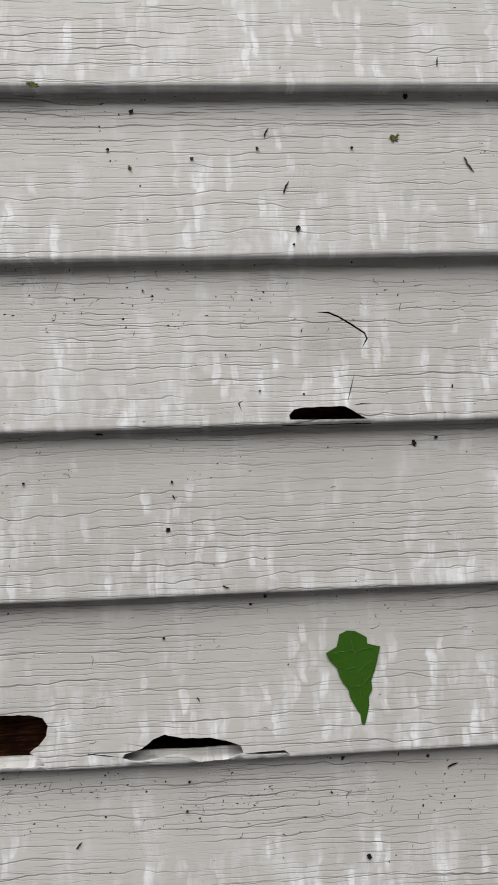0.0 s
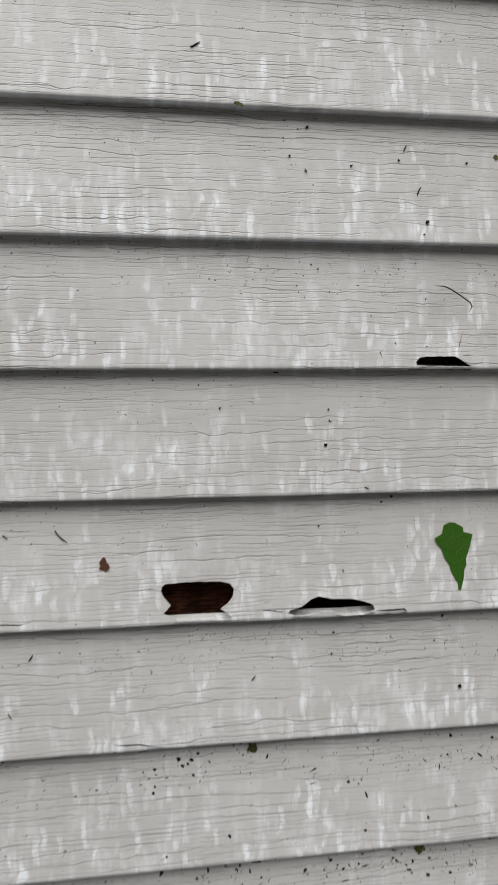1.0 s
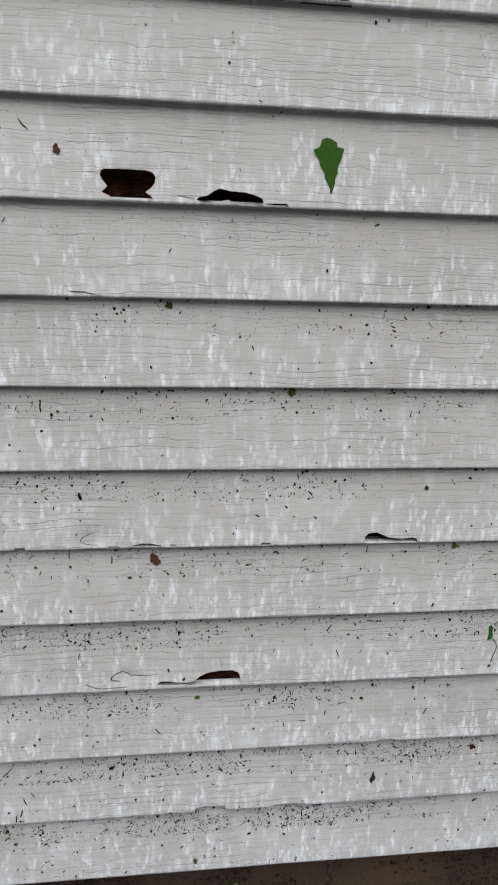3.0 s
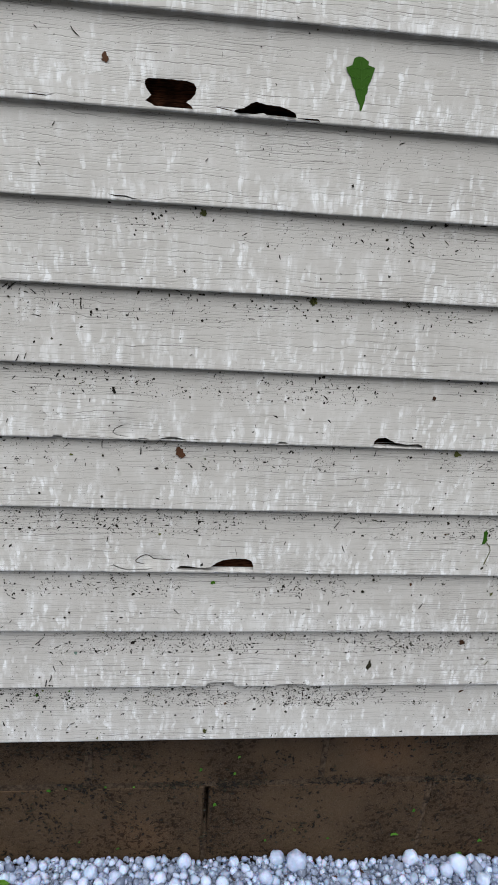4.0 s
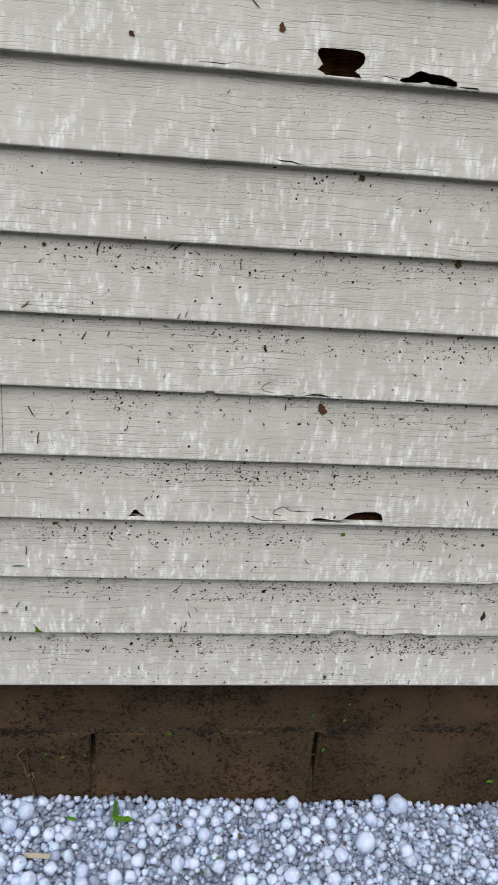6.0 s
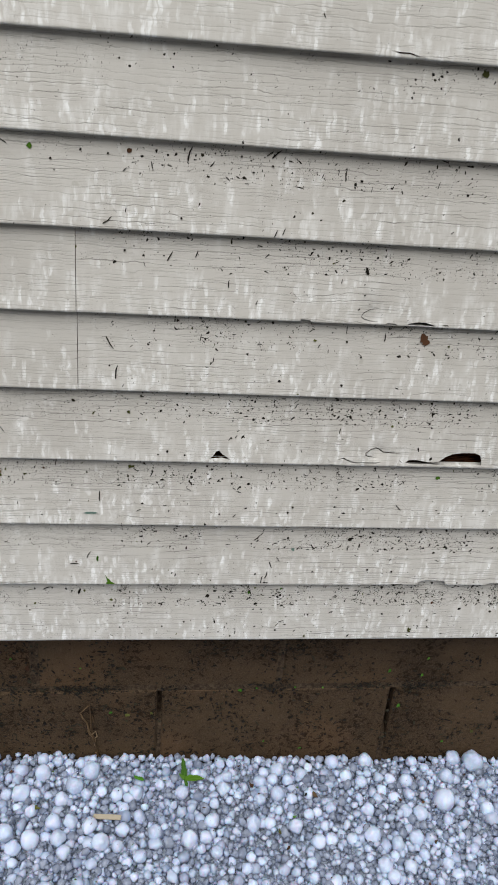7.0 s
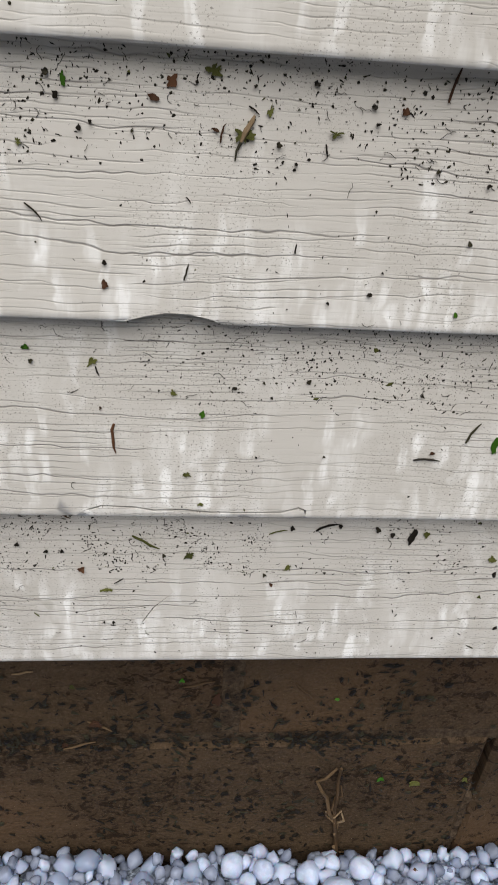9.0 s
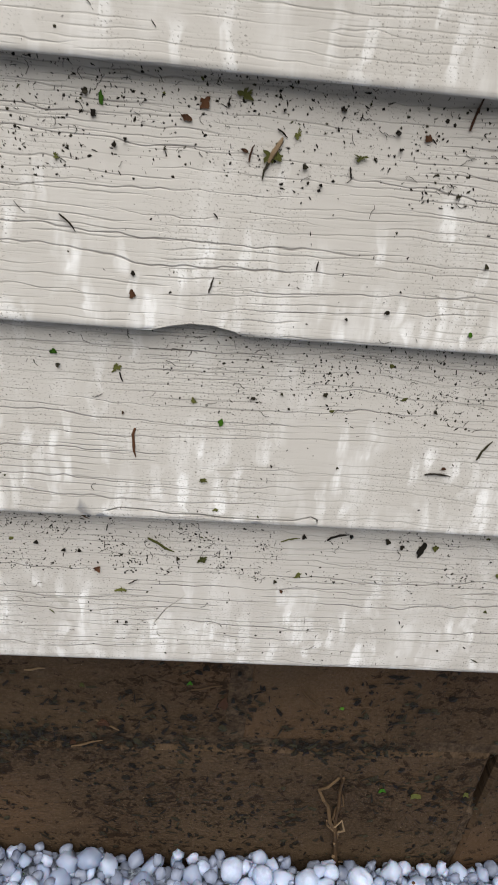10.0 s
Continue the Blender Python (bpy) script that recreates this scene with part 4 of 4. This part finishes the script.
scraps("bark_bit", [(-0.155, 4.56, 3, 1), (-0.028, 4.18, 2.5, 1), (0.193, 4.63, 3, 1), (0.295, 4.10, 5, 1.8), (0.310, 4.33, 2.5, 1), (-0.528, 5.15, 3, 1), (-0.461, 5.76, 4, 0.8), (-0.267, 5.66, 3, 1),
       (-0.162, 5.66, 7, 1.9), (-0.162, 5.37, 2.5, 1), (0.047, 5.60, 3, 1), (0.109, 5.93, 5, 1), (-0.587, 6.01, 3, 1), (-0.544, 6.73, 4, 1), (-0.540, 6.61, 3, 1), (-0.511, 6.84, 4, 1),
       (-0.480, 6.82, 3, 1), (-0.395, 6.17, 3, 1), (-0.328, 6.88, 3, 1), (-0.313, 6.72, 3, 0.8), (-0.291, 6.80, 4, 0.7), (-0.184, 6.70, 4, 1)], DARK, "wet black bark crumb stuck to siding", 0.0008)
scraps("bark_bit", [(-0.131, 6.73, 2.5, 1), (-0.104, 6.86, 2.5, 1), (0.164, 6.28, 3, 1), (0.010, 8.68, 2, 1), (0.012, 8.85, 2, 1), (0.100, 8.74, 1.5, 1), (0.108, 8.94, 3, 1.5), (0.122, 8.35, 4.5, 1),
       (0.162, 8.92, 2.5, 1), (-0.001, 9.74, 2, 1), (0.053, 9.92, 2, 1), (0.062, 9.96, 2.5, 1), (0.075, 9.55, 1.2, 1), (-0.082, 10.70, 2, 1), (-0.036, 10.98, 6, 0.3), (0.004, 10.40, 3.5, 1),
       (0.007, 10.68, 2, 1), (0.158, 10.87, 4, 1.5), (0.172, 10.90, 3, 0.7), (-0.007, 11.83, 1.5, 1), (0.042, 11.43, 1.2, 1), (0.062, 11.21, 1.5, 1)], DARK, "wet black bark crumb stuck to siding", 0.0008)
scraps("bark_bit", [(-0.025, 12.66, 2, 1), (-0.010, 12.89, 4, 0.6), (0.025, 12.60, 3, 0.8), (0.065, 12.66, 2, 1), (0.085, 12.07, 1.5, 1), (0.088, 12.17, 3.5, 1), (0.123, 12.66, 2, 1), (0.158, 12.98, 4, 1)], DARK, "wet black bark crumb stuck to siding", 0.0008)
scraps("leaf_scrap", [(-0.696, 0.61, 6, 1), (-0.597, 0.52, 3, 1), (0.015, 0.64, 5, 1), (0.400, 0.82, 10, 0.5), (0.419, 0.48, 5, 1), (-0.683, 1.57, 2, 1), (-0.528, 1.38, 4, 0.6), (0.384, 1.77, 11, 0.9),
       (-0.679, 2.16, 5, 1), (-0.660, 2.83, 7, 0.6), (-0.654, 2.89, 7, 1.2), (-0.638, 2.74, 4, 0.7), (-0.568, 2.84, 5, 1), (0.106, 2.71, 3, 1), (0.284, 2.80, 6, 1.5), (0.323, 3.66, 4, 1),
       (-0.548, 4.68, 5, 1), (-0.547, 5.50, 6, 1.2), (0.065, 5.60, 3, 1), (-0.456, 6.86, 7, 1.5)], BROWN, "curled dead brown leaf scrap stuck to siding")
scraps("leaf_scrap", [(-0.683, 0.48, 8, 0.6), (-0.641, 0.70, 7, 1.3), (-0.589, 0.63, 5, 1.2), (-0.518, 0.84, 5, 1.4), (-0.481, 0.44, 3, 1), (-0.479, 0.69, 5, 1.2), (-0.265, 0.89, 4, 0.8), (-0.183, 0.05, 5, 1),
       (-0.015, 0.15, 8, 1.6), (-0.686, 1.78, 5, 1.5), (-0.651, 1.65, 4, 1.4), (-0.644, 1.24, 5, 1.1), (-0.637, 1.08, 4, 0.6), (-0.709, 2.66, 4, 1), (-0.639, 2.93, 9, 0.7), (-0.627, 2.73, 9, 0.9),
       (-0.618, 2.81, 5, 1.5), (-0.593, 2.75, 9, 0.5), (-0.451, 2.88, 8, 0.7), (0.414, 2.65, 6, 1), (-0.500, 3.67, 6, 1), (-0.455, 3.69, 6, 1)], MOSS, "shredded olive-green plant scrap stuck to siding")
scraps("leaf_scrap", [(-0.096, 3.59, 5, 1), (-0.218, 4.75, 5, 1), (-0.038, 4.74, 4, 1), (0.090, 6.92, 9, 0.9), (-0.012, 12.55, 3, 1), (0.150, 12.72, 6, 1), (-0.066, 13.01, 9, 0.35)], MOSS, "shredded olive-green plant scrap stuck to siding")
scraps("leaf_scrap", [(-0.274, 0.81, 6, 0.8), (-0.225, 0.88, 4, 0.8), (-0.714, 1.84, 5, 0.8), (-0.714, 1.84, 4, 0.8), (-0.638, 1.55, 5, 2.2), (-0.498, 1.42, 9, 2.6), (-0.692, 2.87, 5, 2.4), (-0.534, 2.09, 3, 1.3)], GREEN, "small torn scrap of green leaf stuck to siding")
scraps("leaf_scrap", [(-0.215, 1.60, 5, 1)], TEAL, "pale grey-green leaf scrap stuck to siding")

stemmed = tagged(new("leaf_with_stem"), "narrow green leaf scrap with curved stem", "leaf scrap")
part("blade", mesh_of("blade", *flake_data([(-0.003, 0.010), (0.001, 0.013), (0.0035, 0.008), (0.003, 0.001), (0.0045, -0.003), (0.001, -0.009), (-0.004, -0.010), (-0.0025, -0.002)], 0.0004, 0.001, 0.0005), GREEN), stemmed)
part("stem", mesh_of("stem", *tube_data([(0.002, -0.0008, -0.006), (0.009, -0.0008, -0.013), (0.011, -0.0008, -0.020), (0.006, -0.0008, -0.036), (0.004, -0.0008, -0.042)], [0.0005, 0.0005, 0.0005, 0.0006, 0.0008], 5), MOSS), stemmed, "thin brown-green stem")
stick_to_wall(stemmed, 0.385, 3.61, 0.0, 0.0005)
blade = new("grass_blade", mesh_of("grass_blade", *flake_data([(-0.010, 0.0), (-0.004, 0.0018), (0.006, 0.0014), (0.010, 0.0002), (0.004, -0.0012), (-0.006, -0.0014)], 0.0004, 0.0004), TEAL))
tagged(stick_to_wall(blade, -0.506, 2.19), "pale grey-green grass blade stuck to siding", "grass blade")


def scatter_bits(name, mat, label, count, place, small, large, long, power=2.4):
    """Uncounted crumbs and shreds, each a small faceted lump, as one mesh."""
    verts, faces = [], []
    for _ in range(count):
        p, tilt = place()
        if p is None:
            continue
        size = small + (large - small) * debris_rng.random() ** power
        stretch = 1.0 + (long - 1.0) * debris_rng.random() ** 3
        a = debris_rng.uniform(0, math.pi)
        n = 5
        ring = []
        for i in range(n):
            t = -2 * math.pi * (i + debris_rng.uniform(-0.25, 0.25)) / n
            r = 0.5 * size * debris_rng.uniform(0.35, 1.15)
            px, pz = r * stretch ** 0.5 * math.cos(t), r / stretch ** 0.5 * math.sin(t)
            ring.append(Vector((px * math.cos(a) - pz * math.sin(a), 0.0, px * math.sin(a) + pz * math.cos(a))))
        top = Vector((0, -0.14 * size / stretch ** 0.5, 0))
        m = len(verts)
        verts += [p + tilt @ q for q in ring] + [p + tilt @ top]
        faces += [(m + i, m + (i + 1) % n, m + n) for i in range(n)]
    return tagged(new(name, mesh_of(name, verts, faces, mat)), label, "debris", kind="stuff")


FLAT, LEVEL = Matrix.Identity(3), Euler((radians(-90), 0, 0)).to_matrix()


def on_siding(low, high, crowd):
    """A place on the siding: lower courses catch more, and most lies close under the next lap."""
    def place():
        while True:
            k = int(high * debris_rng.random() ** 1.5)
            up = 1 - debris_rng.random() ** 1.0 * (0.42 if debris_rng.random() < crowd else 0.97)
            x = debris_rng.uniform(-0.95, 0.70)
            clump = 0.5 + noise.noise((x * 6.0, k * 3.7, up * 2.0)) + 1.1 * noise.noise((x * 55.0, k * 8.3, up * 6.0))
            if debris_rng.random() < 0.08 + 0.9 * clump and debris_rng.random() < (1.15 - 0.068 * k):
                u = k + min(0.985, up)
                if any(inside(x, (u - k) * LAP, h) for h in BREAKS.get(k, [])):
                    continue
                return on_wall(x, u, 0.0001), FLAT
    return place


def beside(low, high):
    """The same, kept to a stretch of the wall."""
    def wrap(spot):
        def place():
            while True:
                p, tilt = spot()
                if low < p.x < high:
                    return p, tilt
        return place
    return wrap


def under_laps():
    """A place just below a lap, where splashed crumbs collect."""
    spot = on_siding(0, 7, 1.0)
    while True:
        p, tilt = spot()
        up = (p.z - FOOT) / LAP % 1.0
        if debris_rng.random() < (up - 0.55) * 2.6:
            return p, tilt


scatter_bits("lap_crumbs", DARK, "wet dark crumbs gathered just below the laps", 3600, beside(-0.48, 0.7)(under_laps), 0.0008, 0.0034, 6.0, 2.2)
scatter_bits("lap_dust", DARK, "fine dark grit gathered just below the laps", 4200, beside(-0.95, -0.48)(under_laps), 0.0004, 0.0014, 5.0, 2.0)
scatter_bits("dirt_specks", DARK, "tiny black specks of shredded plant stuck to siding", 52000, on_siding(0, 14, 0.82), 0.00042, 0.0019, 6.0, 2.6)
scatter_bits("plant_shreds", DARK, "short dark plant shreds clinging under the laps", 3600, beside(-0.48, 0.7)(on_siding(0, 8, 0.78)), 0.0019, 0.0056, 8.0, 1.9)
scatter_bits("plant_crumbs", DARK, "fine dark plant crumbs on the lower clapboards", 260, beside(-0.95, -0.48)(on_siding(0, 9, 0.72)), 0.0006, 0.0022, 6.0, 2.2)
scatter_bits("bark_shreds", DARK, "black bark shreds stuck to the lower clapboards", 420, beside(-0.40, 0.7)(on_siding(0, 6, 0.72)), 0.0034, 0.0070, 8.0, 2.0)
scatter_bits("green_shreds", MOSS, "small olive-green plant shreds on the siding", 420, on_siding(0, 9, 0.72), 0.0010, 0.0036, 4.0)


def fibre_mesh(count, place):
    verts, faces = [], []
    for _ in range(count):
        p, tilt = place()
        a, length = debris_rng.uniform(0, 6.28), debris_rng.uniform(0.0015, 0.0065)
        pts = [p + Vector((0, -0.0003, 0))]
        for _ in range(4):
            a += debris_rng.uniform(-0.9, 0.9)
            pts.append(pts[-1] + Vector((math.cos(a), 0, math.sin(a))) * length / 4)
        v, f = tube_data(pts, [0.00013] * 5, 3)
        faces += [tuple(i + len(verts) for i in t) for t in f]
        verts += v
    return verts, faces


tagged(new("plant_fibres", mesh_of("plant_fibres", *fibre_mesh(2600, on_siding(0, 12, 0.85)), DARK)), "curled dark plant fibres clinging to siding", "debris", kind="stuff")


# ---- bits on the foundation and among the hail ----
def on_blocks():
    """A place on the blocks: crumbs gather in patches and along the bed joint."""
    while True:
        x, z = debris_rng.uniform(-0.95, 0.70), debris_rng.uniform(-0.02, FOOT - 0.004)
        if debris_rng.random() < 0.16:
            z = JOINT_Z + debris_rng.gauss(0.0, 0.005)
        if debris_rng.random() < 0.30 + 1.3 * noise.noise((x * 13.0, z * 15.0, 3.0)) - 0.35 * x:
            return Vector((x, BLOCK_Y - 0.0016, z)), FLAT


def on_hail():
    x, y = debris_rng.uniform(-0.86, 0.62), debris_rng.uniform(-0.2, 0.03)
    best = hail_top(x, y)
    for px, py, pz, pr in cells.get((int(math.floor(x / 0.04)), int(math.floor(y / 0.04))), ()):
        d2 = (px - x) ** 2 + (py - y) ** 2
        if d2 < (0.8 * pr) ** 2:
            best = max(best, pz + math.sqrt(pr * pr - d2) * 0.98)
    return Vector((x, y, best)), LEVEL


scatter_bits("foundation_specks", DARK, "black plant crumbs splashed on the foundation blocks", 8500, on_blocks, 0.0010, 0.0084, 6.0, 2.4)
scatter_bits("hail_specks", DARK, "dark plant crumbs lying on the hail", 950, on_hail, 0.0008, 0.0032, 4.0)
scatter_bits("hail_leaf_crumbs", BROWN, "brown leaf crumbs lying among the hail", 60, on_hail, 0.0020, 0.0090, 3.0)
scatter_bits("hail_green_crumbs", GREEN, "green leaf crumbs lying among the hail", 60, on_hail, 0.0015, 0.0060, 3.0)

# x, height in courses, size in mm, height over width
ON_BLOCKS = [(0.052, -0.86, 7, 1), (0.047, -1.22, 7, 1), (-0.012, -1.12, 8, 1), (-0.268, -1.51, 8, 0.8), (-0.239, -1.47, 5, 1), (-0.173, -1.46, 5, 1), (-0.125, -1.47, 5, 1), (0.016, -1.91, 8, 1.2),
    (0.112, -2.79, 6, 1.2), (0.228, -2.78, 6, 1), (0.353, -2.73, 18, 0.5), (0.381, -2.17, 9, 1), (0.522, -2.96, 12, 0.8), (-0.151, -2.87, 7, 0.6), (0.401, -0.42, 10, 0.5), (0.486, -3.26, 15, 0.4),
    (-0.218, -2.69, 5, 1), (-0.641, -0.79, 5, 1), (-0.532, -1.00, 5, 0.8), (-0.484, -1.96, 7, 0.9)]
for x, u, mm, tall in ON_BLOCKS:
    ob = new("leaf_scrap", mesh_of("leaf_scrap", *flake_data(shard(mm / 1000, tall, 9), 0.0004, 0.0010, 0.0005), FRESH))
    ob.location = (x, BLOCK_Y - 0.0024, FOOT + u * LAP)
    tagged(ob, "green leaf scrap stuck to the wet foundation block", "leaf scrap", "leaf scraps on the foundation")
for x, u, mm, tall, mat in ((-0.617, -0.99, 11, 1.6, BROWN), (-0.700, -1.23, 10, 1, BROWN), (-0.722, -1.46, 6, 1, BROWN), (-0.456, -2.02, 11, 0.8, MOSS), (-0.416, -1.99, 6, 1, MOSS), (-0.714, -0.84, 5, 1, MOSS), (0.164, -2.56, 8, 1.2, MOSS)):
    ob = new("leaf_scrap", mesh_of("leaf_scrap", *flake_data(shard(mm / 1000, tall, 12), 0.0006, 0.0014), mat))
    ob.location = (x, BLOCK_Y - 0.0026, FOOT + u * LAP)
    tagged(ob, "dead brown leaf scrap stuck to the foundation" if mat == BROWN else "mossy olive scrap stuck to the foundation", "leaf scrap", "leaf scraps on the foundation")
for x, u, mm, slope in ((-0.629, -0.84, 22, 14), (-0.556, -0.92, 22, -52), (-0.697, -1.27, 20, -35), (-0.712, -1.48, 24, 18), (-0.745, -0.71, 14, 8), (0.150, -1.9, 10, 30), (-0.150, -1.80, 12, -30), (0.170, -2.5, 12, 70)):
    h, a = mm / 2000, radians(slope)
    pts = [(x + t * h * math.cos(a), BLOCK_Y - 0.0022, FOOT + u * LAP + t * h * math.sin(a) + 0.0008 * math.sin(3 * t)) for t in (-1, -0.3, 0.4, 1)]
    tagged(new("straw", mesh_of("straw", *tube_data(pts, [0.0006, 0.0009, 0.0008, 0.0004], 5), STRAW)), "dry straw stuck to the wet foundation block", "straw", "straws on the foundation")

vine = tagged(new("dead_vine"), "dry brown vine rising out of the hail along the block", "vine")
Y = BLOCK_Y - 0.004


def vine_part(name, line, r, label=""):
    pts = [(-0.514 + 0.75 * (x + 0.520), Y - 0.003 * (i % 2), FOOT + (u - 0.09) * LAP) for i, (x, u) in enumerate(line)]
    part(name, mesh_of(name, *tube_data(pts, [r * (1 - 0.5 * i / len(pts)) for i in range(len(pts))], 6), STRAW), vine, label)


vine_part("stem", ((-0.503, -3.25), (-0.507, -2.95), (-0.512, -2.70), (-0.519, -2.42), (-0.522, -2.25), (-0.523, -2.05), (-0.525, -1.85), (-0.526, -1.66)), 0.0021)
vine_part("tendril", ((-0.519, -2.40), (-0.528, -2.25), (-0.533, -2.08), (-0.541, -1.95), (-0.547, -1.86), (-0.540, -1.78), (-0.529, -1.70)), 0.0018, "pale peeling vine tendril")
vine_part("tendril", ((-0.517, -2.44), (-0.510, -2.36), (-0.514, -2.27), (-0.521, -2.31), (-0.527, -2.36)), 0.0011)
vine_part("tendril", ((-0.501, -3.10), (-0.494, -2.98), (-0.498, -2.88), (-0.506, -2.82)), 0.0013)

vine_part("tendril", ((-0.520, -2.30), (-0.526, -2.20), (-0.524, -2.08), (-0.518, -2.02), (-0.521, -1.92)), 0.0010)
vine_part("tendril", ((-0.512, -2.66), (-0.517, -2.55), (-0.514, -2.46), (-0.520, -2.38), (-0.529, -2.33), (-0.532, -2.22)), 0.0012)
vine_part("rootlet", ((-0.506, -3.15), (-0.512, -3.00), (-0.509, -2.86), (-0.514, -2.74)), 0.0024, "brown crumbling rootlet")
vine_part("rootlet", ((-0.497, -3.20), (-0.503, -3.05), (-0.501, -2.93)), 0.0022, "brown crumbling rootlet")

# the lobed green leaf lying on the hail
lobed = tagged(new("lobed_leaf"), "fresh green lobed leaf lying on the hail", "leaf")
for name, out in (("lobe", [(-0.004, 0.0), (-0.0055, 0.012), (-0.004, 0.016), (-0.0045, 0.024), (-0.001, 0.036), (0.0025, 0.026), (0.0025, 0.018), (0.0045, 0.013), (0.003, 0.0)]),
                  ("lobe", [(0.0, 0.003), (0.010, 0.006), (0.014, 0.004), (0.022, 0.004), (0.033, -0.004), (0.022, -0.004), (0.014, -0.005), (0.008, -0.004), (0.0, -0.003)]),
                  ("lobe", [(0.001, 0.003), (-0.005, 0.008), (-0.011, 0.010), (-0.007, 0.003), (-0.002, -0.002)]), ("lobe", [(-0.001, 0.001), (0.003, 0.001), (0.0045, -0.010), (0.0015, -0.014), (-0.0015, -0.006)])):
    lobe = part(name, mesh_of(name, *flake_data(out[::-1], 0.0004, 0.003, 0.0006), GREEN), lobed)
    far = max(out, key=lambda q: math.hypot(q[0], q[1]))
    part("midrib", mesh_of("midrib", *tube_data([(0.0, -0.0010, 0.0), (0.5 * far[0], -0.0008, 0.5 * far[1]), (0.85 * far[0], -0.0020, 0.85 * far[1])], [0.0004, 0.0003, 0.0002], 4), VEIN), lobe, "pale green midrib")
lobed.matrix_world = pose(-0.357, -0.012, hail_top(-0.357, -0.012) + 0.0125, -66, 0, 4)
for x, y, mm, mat, tone in ((-0.245, -0.022, 14, BROWN, "brown"), (-0.138, -0.042, 17, STRAW, "tan"), (-0.154, -0.043, 9, DARK, "dark"), (-0.592, -0.066, 17, MOSS, "dark"), (-0.434, -0.009, 20, FRESH, "green"),
                          (-0.179, -0.083, 8, FRESH, "green"), (-0.207, -0.111, 12, MOSS, "dark"), (0.008, -0.053, 10, BROWN, "brown"), (-0.197, -0.139, 10, BROWN, "brown"), (0.046, -0.132, 11, BROWN, "brown"),
                          (-0.503, -0.086, 9, DARK, "dark"), (-0.263, 0.016, 8, BROWN, "brown"), (0.068, -0.066, 7, DARK, "dark"), (0.396, -0.032, 26, BROWN, "brown"), (0.505, -0.034, 24, BROWN, "brown"),
                          (0.403, -0.022, 16, STRAW, "tan"), (0.289, 0.015, 12, BROWN, "brown")):
    ob = new("leaf_scrap", mesh_of("leaf_scrap", *flake_data(shard(mm / 1000, 0.55, 9), 0.0005, 0.002, 0.0005), mat))
    ob.matrix_world = pose(x, y, hail_top(x, y) + 0.0105, -75, 0, debris_rng.uniform(0, 360))
    tagged(ob, tone + " torn leaf scrap lying on the hail", "leaf scrap", "leaf scraps on the hail")
chip = new("wood_chip", mesh_of("wood_chip", *box_data(-0.022, 0.022, -0.004, 0.004, -0.0012, 0.0012, 0.0008), PALE))
chip.matrix_world = pose(-0.481, -0.083, hail_top(-0.481, -0.083) + 0.010, 8, -4, -8)
tagged(chip, "pale splintered wood chip lying on the hail", "wood chip")
